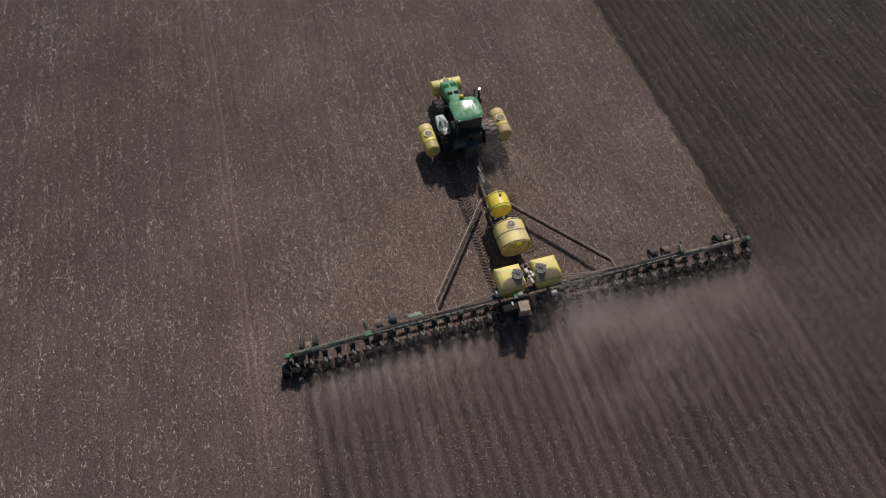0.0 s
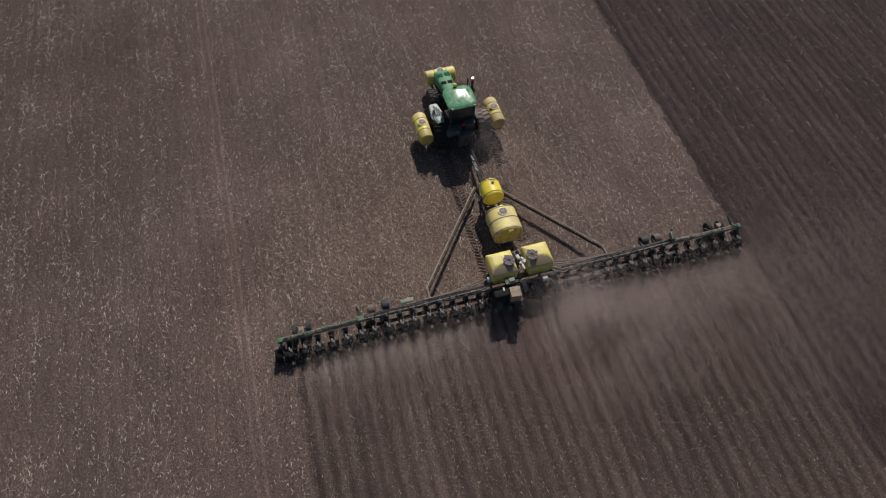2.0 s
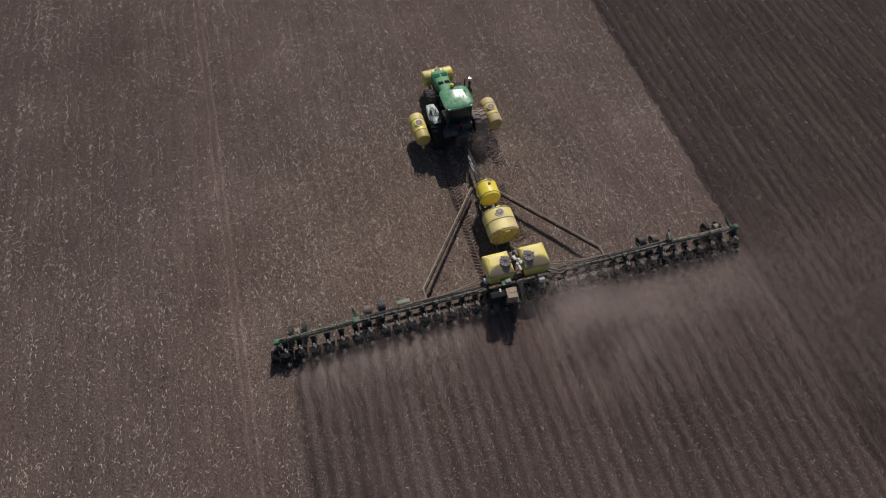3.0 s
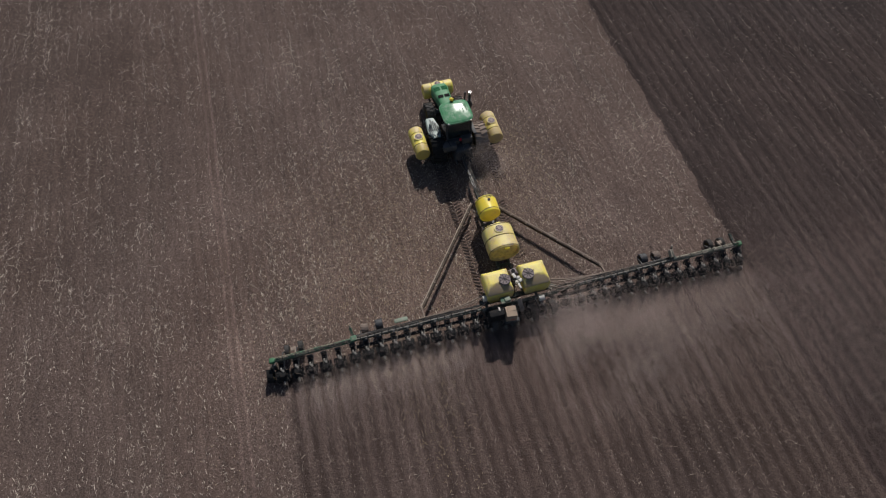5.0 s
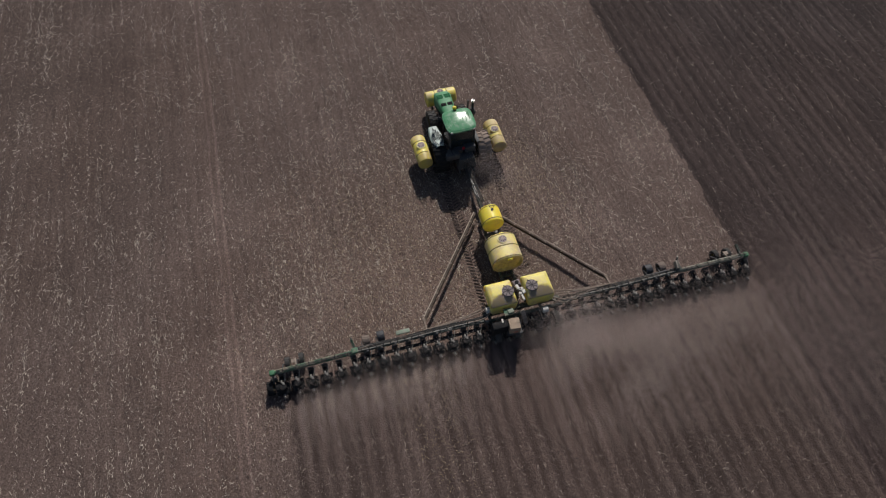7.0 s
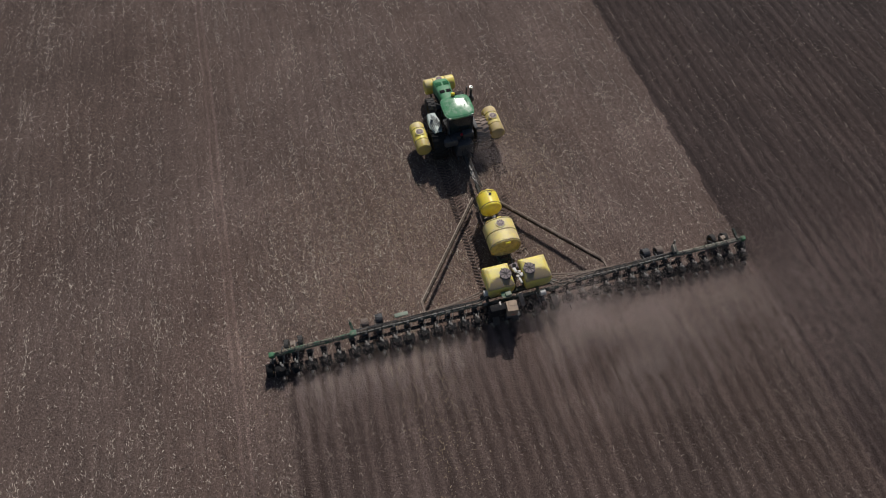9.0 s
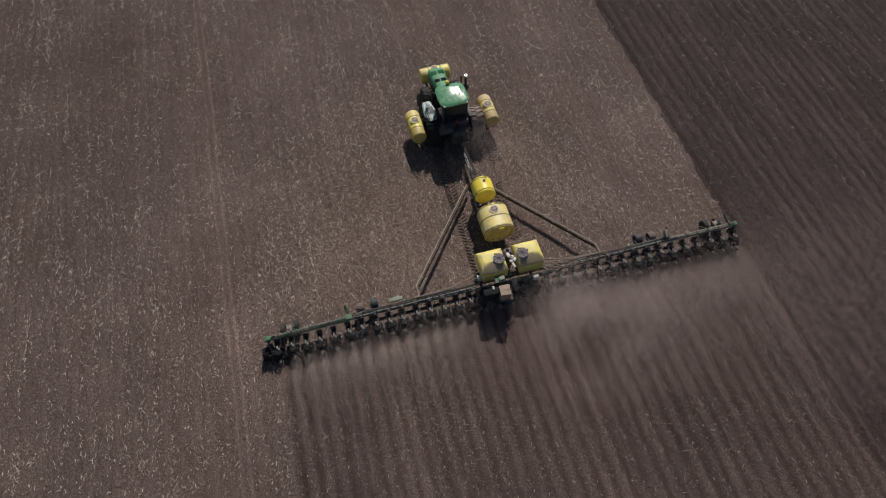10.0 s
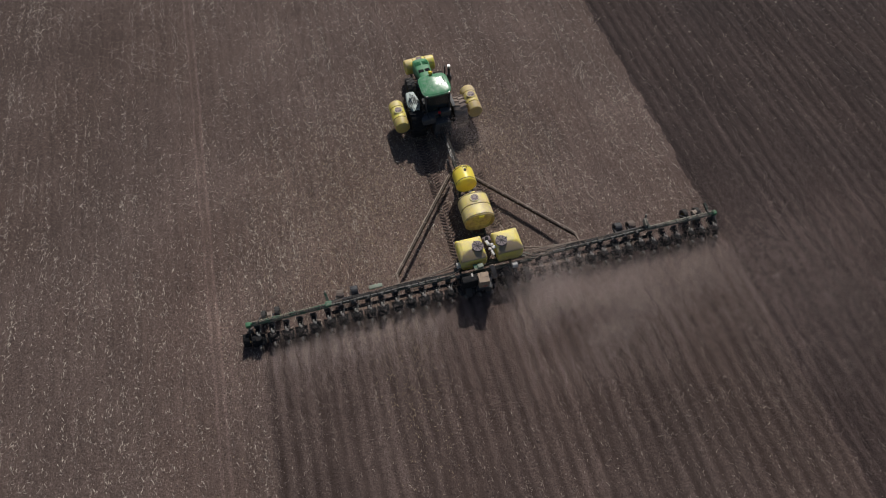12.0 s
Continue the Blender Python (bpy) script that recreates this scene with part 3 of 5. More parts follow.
    a = np.concatenate([rng.normal(0, 1, (9000, 2)) * np.array([4.2, 5.0]) + np.array([-4.5, 5.0]), rng.normal(0, 1, (400, 2)) * np.array([1.6, 8.0]) + np.array([-15.2, -3.0]),
                        rng.normal(0, 1, (450, 2)) * np.array([0.9, 3.0]) + np.array([-6.0, -5.0]), rng.normal(0, 1, (2500, 2)) * np.array([1.5, 3.0]) + np.array([3.2, 10.0])])
    a = a[((a[:, 1] > 0.8) | (a[:, 0] < LEFT_EDGE) | (np.abs(a[:, 0] + 6.0) < 2.0)) & (a[:, 0] < RIGHT_EDGE - 0.5)]
    a = off_prints(a)
    litter("husk_residue", "golden husks lying in a loose patch", STRAW_GOLD, a, rng, (0.05, 0.20), (0.008, 0.022), 0.3)


build_litter()


def tyre_prints():
    """Lug marks pressed into the soil behind the tractor's wheels."""
    verts, faces = [], []
    for x0, start, end in ((-1.56, 0.9, 10.6), (1.26, 2.8, 7.0), (1.92, 8.6, 10.6)):
        y = start
        while y < end:
            for sgn in (-1, 1):
                k = len(verts)
                yy = y + (0.0 if sgn < 0 else 0.11)
                for u, w in ((0.03, 0.0), (0.36, 0.13), (0.36, 0.20), (0.03, 0.075)):
                    verts.append((x0 + sgn * u, yy + w, 0.0))
                for u, w in ((0.05, 0.015), (0.34, 0.14), (0.34, 0.185), (0.05, 0.06)):
                    verts.append((x0 + sgn * u, yy + w, 0.034))
                quads = [(4, 5, 6, 7), (0, 1, 5, 4), (1, 2, 6, 5), (2, 3, 7, 6), (3, 0, 4, 7)]
                faces += [tuple(k + i for i in q) for q in quads]
            y += 0.225
    me = bpy.data.meshes.new("tyre_prints")
    me.from_pydata(verts, [], faces)
    me.materials.append(PRINT)
    tagged(new("tyre_prints", me), "dark lug prints pressed into the soil", "tyre tracks", kind="stuff")


tyre_prints()


# ---- tanks and wheels, shared by tractor and planter ----
def drum_profile(r, length, ribs=(), recess=False):
    """Moulded drum along y, with dished ends and narrow grooves."""
    h = length / 2
    prof = [(0, -h - 0.05 * r), (r * 0.5, -h - 0.035 * r), (r * 0.86, -h), (r * 0.96, -h + 0.03), (r, -h + 0.09)]
    if recess:
        prof = [(0, -h + 0.07), (r * 0.5, -h + 0.085), (r * 0.82, -h + 0.12), (r * 0.87, -h + 0.06), (r * 0.895, -h - 0.02), (r * 0.96, -h - 0.015), (r, -h + 0.05)]
    for g in ribs:
        prof += [(r, g - 0.035), (r * 0.965, g - 0.018), (r * 0.965, g + 0.018), (r, g + 0.035)]
    prof += [(r, h - 0.09), (r * 0.96, h - 0.03), (r * 0.86, h), (r * 0.5, h + 0.035 * r), (0, h + 0.05 * r)]
    return prof


def drum(name, parent, c, r, length, mat, label, turn=0.0, ribs=(), lid_at=None, lid_r=0.2, legs=True, flat=1.0, square=1.0, recess=False):
    m = pose(*c, 0, 0, turn)
    tank = part(name, lathe(B(), drum_profile(r, length, ribs, recess), seg=48, flat=flat, square=square), mat, parent, label, m=m)
    for g in ribs:
        strap = lathe(B(), [(r * 0.968, g - 0.022), (r * 1.008, g - 0.022), (r * 1.008, g + 0.022), (r * 0.968, g + 0.022)], seg=48, flat=flat, square=square)
        part("strap", strap, SEAM, tank, "dark steel strap")
    wide = r
    r = r * flat
    if lid_at is not None:
        b = B()
        rod(b, (0, lid_at, r * 0.96), (0, lid_at, r * 1.0 + 0.05), lid_r, lid_r * 0.95, 20)
        rod(b, (0, lid_at, r + 0.05), (0, lid_at, r + 0.07), lid_r * 0.45, lid_r * 0.4, 12)
        lid = part("lid", b, LID, tank, "grey-brown screw lid")
        collar = lathe(B(), [(lid_r * 0.98, -0.03), (lid_r * 1.22, -0.03), (lid_r * 1.18, 0.03), (lid_r * 0.98, 0.03)], pose(0, lid_at, r + 0.005, 90, 0, 0), 24)
        part("collar", collar, mat, tank)
        for k in range(4):
            part("lid_rib", block(B(), (0, lid_at, r + 0.055 + 0.0015 * k), (lid_r * 1.7, 0.025, 0.02), (0, 0, 45 * k)), LID_RIB, lid)
    if legs:
        for y in (-length * 0.32, length * 0.32):
            b = B()
            block(b, (0, y, -r * 0.93), (wide * 1.5, 0.10, r * 0.35), bevel=0.01, taper=0.8)
            block(b, (0, y, -r * 1.14), (wide * 1.7, 0.14, 0.07), bevel=0.01)
            part("cradle", b, DARK_STEEL, tank)
    return tank


def wheel(name, parent, c, r, w, lugs=20, rim_mat=RIM_YELLOW, tyre_mat=RUBBER, hub=0.5, label=""):
    """A tyre with V lugs on a dished rim; the axle is x."""
    side = pose(0, 0, 0, 0, 0, 90)
    h = w / 2
    prof = [(r * hub, -h * 0.75), (r * 0.72, -h), (r * 0.9, -h * 0.97), (r * 0.955, -h * 0.8), (r * 0.965, 0), (r * 0.955, h * 0.8), (r * 0.9, h * 0.97), (r * 0.72, h), (r * hub, h * 0.75)]
    b = lathe(B(), prof, side, 40)
    for k in range(lugs):
        for sgn in (-1, 1):
            a = 360.0 * (k + (0.5 if sgn > 0 else 0)) / lugs
            made = bmesh.ops.create_cube(b, size=1.0)["verts"]
            m = pose(0, 0, 0, a, 0, 0) @ pose(sgn * w * 0.25, 0, r * 0.965, 0, 0, sgn * 13) @ Matrix.Diagonal((w * 0.56, 1.55 * r / lugs, r * 0.075, 1))
            bmesh.ops.transform(b, matrix=m, verts=made)
    tyre = part(name, b, tyre_mat, parent, label, m=pose(*c))
    rim = lathe(B(), [(r * hub, -h * 0.75), (r * hub, -h * 0.6), (r * hub * 0.85, -h * 0.3), (r * 0.16, -h * 0.15), (r * 0.16, h * 0.15), (r * hub * 0.85, h * 0.3), (r * hub, h * 0.6), (r * hub, h * 0.75)], side, 28)
    rod(rim, (-h * 0.4, 0, 0), (h * 0.4, 0, 0), r * 0.16, seg=14)
    part("rim", rim, rim_mat, tyre, "grimy dished rim")
    return tyre


# ---- tractor ----
def build_tractor():
    t = thing("tractor", pose(-0.17, 11.55, 0, 0, 0, 1.0), "green row-crop tractor with yellow side and front tanks on soil", "tractor")
    b = B()
    block(b, (0, 1.7, 0.95), (0.62, 4.6, 0.5), bevel=0.05)
    block(b, (0, 0.0, 0.95), (1.9, 0.5, 0.5), bevel=0.08)
    block(b, (0, 3.05, 0.8), (1.5, 0.32, 0.3), bevel=0.05)
    part("chassis", b, DARK_STEEL, t)
    # bonnet, wider at the grille than at the cab
    b = B()
    prof = [(1.55, 0.40, 1.95, 2.20), (2.3, 0.42, 1.85, 2.20), (3.2, 0.49, 1.6, 2.16), (4.15, 0.56, 1.25, 2.06), (4.52, 0.50, 1.2, 1.94)]
    rings = []
    for y, hw, z0, z1 in prof:
        pts = [(-hw, z0), (-hw, z1 - 0.16), (-hw + 0.05, z1 - 0.06), (-hw + 0.16, z1), (0, z1 + 0.02), (hw - 0.16, z1), (hw - 0.05, z1 - 0.06), (hw, z1 - 0.16), (hw, z0)]
        rings.append([b.verts.new((x, y, z)) for x, z in pts])
    for p, q in zip(rings, rings[1:]):
        for i in range(len(p) - 1):
            b.faces.new((p[i], q[i], q[i + 1], p[i + 1]))
    b.faces.new(rings[-1])
    b.faces.new(rings[0][::-1])
    bmesh.ops.recalc_face_normals(b, faces=b.faces[:])
    hood = part("bonnet", b, GREEN_BONNET, t, "green bonnet with dark vents")
    for y, hw, ln in ((3.95, 0.47, 0.38), (3.15, 0.40, 0.28)):
        for sgn in (-1, 1):
            b = B()
            z = 2.092 if y > 3.5 else 2.175
            block(b, (sgn * hw * 0.52, y, z), (hw * 0.86, ln, 0.03), (-6.0 if y > 3.5 else -4.0, 0, 0), bevel=0.01)
            vent = part("vent", b, VENT_GREEN if y > 3.5 else UNIT_BLACK, hood)
            for k in range(4):
                slat = block(B(), (sgn * hw * 0.52, y + (k - 1.5) * ln / 4.5, z + 0.018 - (k - 1.5) * ln / 4.5 * 0.10), (hw * 0.82, 0.018, 0.012), (-6, 0, 0))
                part("vent_slat", slat, VENT_GREEN if y > 3.5 else UNIT_BLACK, vent)
    b = B()
    block(b, (0, 4.36, 1.45), (0.80, 0.06, 0.5), (8, 0, 0), bevel=0.02)
    part("grille", b, BLACK, t)
    # cab
    b = B()
    block(b, (0, 0.55, 1.62), (1.5, 1.55, 0.5), bevel=0.06)
    block(b, (0, -0.15, 1.45), (1.0, 0.4, 0.7), bevel=0.05)
    part("cab_base", b, BLACK, t)
    corners = [(-0.78, 1.30), (0.78, 1.30), (0.80, -0.20), (-0.80, -0.20)]
    for x, y in corners:
        part("cab_pillar", beam(B(), (x * 0.95, y + (0.08 if y > 0 else -0.05), 1.8), (x, y * 0.95, 3.28), 0.08, 0.1), BLACK, t)
    for name, c, s, rot in (("windscreen", (0, 1.30, 2.52), (1.42, 0.02, 1.4), (3, 0, 0)), ("rear_window", (0, -0.20, 2.52), (1.42, 0.02, 1.4), (-2, 0, 0)), ("door_window", (-0.78, 0.55, 2.5), (0.02, 1.38, 1.42), (0, -1.5, 0)), ("side_window", (0.78, 0.55, 2.5), (0.02, 1.38, 1.42), (0, 1.5, 0))):
        part(name, block(B(), c, s, rot), GLASS, t, "dark tinted glass")
    b = B()
    block(b, (0, 0.35, 2.0), (0.55, 0.5, 0.16), bevel=0.05)
    block(b, (0, 0.10, 2.4), (0.5, 0.14, 0.75), bevel=0.05)
    part("driver_seat", b, BLACK, t)
    # crowned roof with a rounded outline, a turned-down rim and a flat spot over the passenger's corner
    b = B()
    rings = []
    outline = [(power(math.cos(2 * math.pi * k / 48), 0.46), power(math.sin(2 * math.pi * k / 48), 0.46)) for k in range(48)]
    centre = b.verts.new((0.48, 0.88, 3.47))
    for f, drop in ((0.12, 0.0005), (0.22, 0.0025), (0.32, 0.007), (0.42, 0.014), (0.55, 0.028), (0.75, 0.057), (0.88, 0.080), (0.925, 0.092), (0.94, 0.112), (0.955, 0.118), (0.985, 0.13), (1.0, 0.18), (0.985, 0.23)):
        rings.append([b.verts.new((0.96 * f * u + 0.48 * (1 - f), 0.52 + 0.94 * f * v + 0.36 * (1 - f), 3.47 - drop - 0.05 * f * u * max(0.0, min(1.0, (0.8 - f) / 0.4)))) for u, v in outline])
    for k in range(48):
        b.faces.new((centre, rings[0][k], rings[0][(k + 1) % 48]))
    for p, q in zip(rings, rings[1:]):
        for k in range(48):
            b.faces.new((p[k], q[k], q[(k + 1) % 48], p[(k + 1) % 48]))
    b.faces.new(rings[-1][::-1])
    bmesh.ops.recalc_face_normals(b, faces=b.faces[:])
    roof = part("roof", b, GREEN_ROOF, t, "glossy green cab roof")
    for x, y0, y1, z in ((-0.66, 0.05, 0.95, 3.395), (-0.42, 0.10, 1.05, 3.423), (-0.18, 0.10, 0.70, 3.440), (0.22, 0.35, 0.90, 3.472), (0.44, 0.30, 0.86, 3.472), (0.66, 0.40, 1.0, 3.465)):
        rib = hose(B(), [(x, y0, z), (x, y0 * 0.5 + y1 * 0.5, z + 0.006), (x, y1, z)], 0.022 if x < 0 else 0.012, 8, 3)
        part("roof_rib", rib, GREEN_ROOF, roof)
    for x in (-0.66, 0.66):
        part("work_lamp", block(B(), (x, -0.33, 3.28), (0.22, 0.08, 0.12), bevel=0.02), CHROME, roof)
    b = B()
    rod(b, (-0.02, 1.42, 3.44), (-0.02, 1.42, 3.52), 0.06, seg=14)
    lathe(b, [(0.0, 0.10), (0.08, 0.08), (0.13, 0.02), (0.13, -0.05), (0.0, -0.06)], pose(-0.02, 1.42, 3.55, 90, 0, 0), 18)
    part("receiver_dome", b, YELLOW, t, "small yellow receiver dome")
    part("dome_bracket", block(B(), (-0.02, 1.38, 3.42), (0.2, 0.14, 0.05), bevel=0.01), DARK_STEEL, t)
    # exhaust and intake
    b = B()
    rod(b, (1.33, 1.85, 1.5), (1.33, 1.85, 2.7), 0.13, seg=16)
    rod(b, (1.33, 1.85, 2.7), (1.33, 1.85, 3.3), 0.085, seg=16)
    stack = part("exhaust_stack", b, BLACK, t)
    b = lathe(B(), [(0.088, -0.1), (0.092, 0.0), (0.092, 0.08), (0.072, 0.08), (0.072, -0.1)], pose(1.33, 1.85, 3.32, 90, 0, 0), 16)
    part("exhaust_tip", b, CHROME, stack, "bright chrome exhaust tip")
    b = B()
    rod(b, (1.20, 2.40, 1.5), (1.20, 2.40, 2.9), 0.05, seg=10)
    part("intake_pipe", b, BLACK, t)
    for sgn in (-1, 1):
        b = B()
        hose(b, [(sgn * 0.80, 1.3, 2.9), (sgn * 1.15, 1.5, 2.95), (sgn * 1.3, 1.5, 2.8)], 0.018)
        arm = part("mirror_arm", b, BLACK, t)
        part("mirror", block(B(), (sgn * 1.32, 1.5, 2.65), (0.20, 0.07, 0.34), bevel=0.03), BLACK, arm)
    # wheels
    for sgn in (-1, 1):
        # left rear tyre near black: the cab's shade is put into its colour
        wheel("rear_wheel", t, (sgn * 1.43, 0, 1.03), 1.03, 0.84, 21, tyre_mat=TYRE_TAN if sgn > 0 else UNIT_BLACK)
        wheel("front_wheel", t, (sgn * 1.02, 3.05, 0.80), 0.80, 0.52, 18)
    # fender over the left rear wheel, with raised ribs
    b = B()
    n = 12
    rows_, crest = [], []
    for i in range(n + 1):
        a = radians(46 + 54 * i / n)
        r = 1.13
        y, z = r * math.cos(a) + 0.05, 1.03 + r * math.sin(a)
        if i < 4:
            y, z = y + 0.22 * (4 - i), z + 0.02 * (4 - i)
        crest.append((y, z))
        squeeze = 1.0 - 0.30 * max(0, 3 - i) / 3 - 0.45 * max(0, i - 6) / 6
        rows_.append([b.verts.new((-1.40 + (x + 1.40) * squeeze, y, z - d)) for x, d in ((-1.80, 0.10), (-1.72, 0.0), (-1.4, -0.03), (-1.04, 0.0), (-1.0, 0.06))])
    for p, q in zip(rows_, rows_[1:]):
        for i in range(4):
            b.faces.new((p[i], p[i + 1], q[i + 1], q[i]))
    bmesh.ops.recalc_face_normals(b, faces=b.faces[:])
    bmesh.ops.solidify(b, geom=b.faces[:], thickness=0.025)
    fender = part("fender", b, PALE_FENDER, t, "curved rear fender, pale sky sheen in its colour")
    crest.reverse()

    def lift(y):
        return float(np.interp(y, [c[0] for c in crest], [c[1] for c in crest])) + 0.045

    for x, w, y0, y1 in ((-1.66, 0.04, 0.15, 0.85), (-1.55, 0.035, 0.0, 1.15), (-1.43, 0.04, -0.12, 1.50), (-1.31, 0.035, -0.05, 1.35), (-1.20, 0.035, 0.05, 1.15), (-1.10, 0.03, 0.20, 0.85)):
        loop = [(x - w, y0), (x - w, (y0 + y1) / 2), (x - w * 0.7, y1 - 0.08), (x, y1), (x + w * 0.7, y1 - 0.08), (x + w, (y0 + y1) / 2), (x + w, y0)]
        part("fender_rib", hose(B(), [(px, py, lift(py)) for px, py in loop], 0.017, 6, 3), BLACK, fender)
    part("right_fender", block(B(), (1.0, 0.1, 2.12), (0.22, 1.1, 0.05), bevel=0.02), BLACK, t)
    # steps on the left
    ladder = part("step_rail", beam(B(), (-1.22, 1.42, 0.5), (-1.1, 1.42, 1.4), 0.03, 0.03, 0.005), DARK_STEEL, t)
    part("step_rail", beam(B(), (-1.22, 1.68, 0.5), (-1.1, 1.68, 1.4), 0.03, 0.03, 0.005), DARK_STEEL, t)
    for z in (0.55, 0.85, 1.15):
        part("step", block(B(), (-1.05, 1.55, z), (0.34, 0.24, 0.035), bevel=0.008), DARK_STEEL, ladder)
    # rear cover behind the cab, lamp, linkage, drawbar
    b = block(B(), (-0.76, -0.60, 1.62), (0.92, 0.74, 0.46), (-8, 0, 0), bevel=0.14)
    cover = part("rear_cover", b, BLACK, t, "smooth black rounded rear cover")
    part("cover_seam", block(B(), (-0.76, -0.60, 1.865), (0.03, 0.52, 0.02), (-8, 0, 0)), UNIT_BLACK, cover)
    part("cover_stay", beam(B(), (-0.76, -0.45, 1.45), (-0.70, -0.15, 1.05), 0.10, 0.10), DARK_STEEL, cover)
    part("tail_lamp", block(B(), (0.06, -0.44, 1.80), (0.20, 0.08, 0.20), bevel=0.02), RED, t, "red tail lamp")
    b = B()
    # valve block enlarged so its bulk shades the lit gap behind the cab
    block(b, (0.10, -0.75, 1.05), (1.25, 0.9, 0.9), bevel=0.08, taper=0.8)
    block(b, (0.45, -0.35, 1.7), (0.7, 0.5, 0.5), bevel=0.06)
    block(b, (-0.35, -0.40, 1.62), (0.6, 0.3, 0.35), bevel=0.04)
    part("rear_valve_block", b, BLACK, t)
    for sgn in (-1, 1):
        b = B()
        beam(b, (sgn * 0.35, -0.5, 0.75), (sgn * 0.45, -1.5, 0.72), 0.09, 0.12)
        rod(b, (sgn * 0.35, -0.6, 1.5), (sgn * 0.42, -1.2, 0.78), 0.04)
        part("lift_arm", b, DARK_STEEL, t)
    b = B()
    beam(b, (0.05, -0.3, 0.55), (0.10, -2.6, 0.55), 0.13, 0.09)
    part("drawbar", b, DARK_STEEL, t)
    # tanks
    for sgn, name in ((-1, "side_tank"), (1, "side_tank")):
        c = drum(name, t, (sgn * 2.45, 0.47, 1.25), 0.48, 2.10, SADDLE_LEFT if sgn < 0 else SADDLE_RIGHT, "yellow plastic saddle tank" if sgn < 0 else "dust-coated yellow saddle tank", ribs=(-0.42, 0.52), lid_at=0.12, lid_r=0.24)
        b = B()
        for y in (-0.4, 0.9):
            beam(b, (sgn * 0.3, y, 0.72), (sgn * 2.7, y, 0.66), 0.12, 0.10)
        part("tank_bracket", b, DARK_STEEL, t)
    drum("front_tank", t, (0.06, 4.90, 1.10), 0.50, 2.05, SADDLE, "yellow plastic front tank", turn=90, ribs=(-0.42, 0.42), lid_at=0.0, lid_r=0.22)
    b = B()
    beam(b, (-0.35, 3.6, 0.80), (-0.35, 5.3, 0.46), 0.1, 0.12)
    beam(b, (0.35, 3.6, 0.80), (0.35, 5.3, 0.46), 0.1, 0.12)
    beam(b, (-0.6, 5.2, 0.47), (0.6, 5.2, 0.47), 0.1, 0.10)
    part("front_tank_frame", b, DARK_STEEL, t)
    return t


build_tractor()


# ---- planter ----
def row_unit(parent, x):
    """One planting unit: arms, shank, gauge wheels, disc, closing wheels."""
    b = B()
    for z in (0.52, 0.78):
        for s in (-0.12, 0.12):
            beam(b, (s, -0.02, z), (s, -0.40, z - 0.10), 0.03, 0.06, 0.006)
    block(b, (0, -0.02, 0.66), (0.32, 0.07, 0.40), bevel=0.012)
    block(b, (0, -0.55, 0.52), (0.22, 0.44, 0.34), bevel=0.03, taper=0.85)
    unit = part("row_unit", b, DARK_STEEL, parent, m=pose(x, -0.25, 0))
    b = B()
    lathe(b, [(0.0, -0.20), (0.14, -0.20), (0.175, -0.12), (0.185, 0.08), (0.165, 0.15), (0.09, 0.19), (0.0, 0.20)], pose(0, -0.72, 0.58, 90, 0, 0), 22)
    block(b, (0, -0.32, 0.68), (0.26, 0.22, 0.14), bevel=0.03)
    block(b, (0, -0.20, 0.60), (0.22, 0.20, 0.14), bevel=0.03)
    part("seed_meter", b, UNIT_BLACK, unit)
    for s in (-1, 1):
        w = lathe(B(), [(0.0, -0.05), (0.10, -0.05), (0.19, -0.07), (0.23, -0.04), (0.23, 0.04), (0.19, 0.07), (0.10, 0.05), (0.0, 0.05)], pose(0, 0, 0, 0, 0, 90), 20)
        part("gauge_wheel", w, RUBBER, unit, m=pose(s * 0.235, -0.62, 0.215, 0, 0, s * 4))
    # black plates added where the units' shade falls
    b = block(B(), (0.0, -0.60, 0.50), (0.66, 0.34, 0.05), (6, 0, 0), bevel=0.02)
    block(b, (0.0, -0.86, 0.40), (0.46, 0.30, 0.05), (28, 0, 0), bevel=0.02)
    part("shield", b, UNIT_BLACK, unit, "black plate added for the shade over the gauge wheels")
    d = lathe(B(), [(0.0, -0.006), (0.18, -0.006), (0.19, 0.0), (0.18, 0.006), (0.0, 0.006)], pose(0, 0, 0, 0, 0, 90), 22)
    part("opener_disc", d, GREY_CAST, unit, m=pose(0, -0.44, 0.17))
    b = B()
    beam(b, (0, -0.62, 0.48), (0, -1.08, 0.24), 0.06, 0.05, 0.01)
    beam(b, (0, -0.56, 0.70), (0, -0.62, 0.46), 0.06, 0.06, 0.01)
    arm = part("closing_arm", b, DARK_STEEL, unit)
    b = B()
    block(b, (-0.02, -0.46, 0.80), (0.085, 0.16, 0.07), (14, 0, -10), bevel=0.025)
    block(b, (0.06, -0.59, 0.81), (0.10, 0.14, 0.06), (25, 0, 22), bevel=0.02)
    part("spring_casting", b, GREY_CAST, unit, "bright worn spring casting")
    b = block(B(), (0.0, -1.10, 0.36), (0.075, 0.24, 0.09), (-20, 0, 4), bevel=0.02)
    part("closing_bracket", b, GREY_CAST, arm, "bright worn closing wheel bracket")
    b = B()
    hose(b, [(0.20, 0.10, 0.98), (0.26, -0.10, 0.96), (0.16, -0.34, 0.80), (0.04, -0.60, 0.74), (0.10, -0.74, 0.60)], 0.014, 6, 4)
    part("unit_hose", b, DUSTY_PIPE, unit, "dusty grey hose")
    for s in (-1, 1):
        w = lathe(B(), [(0.0, -0.02), (0.08, -0.02), (0.14, -0.018), (0.15, 0.0), (0.14, 0.018), (0.0, 0.02)], pose(0, 0, 0, 0, 0, 90), 18)
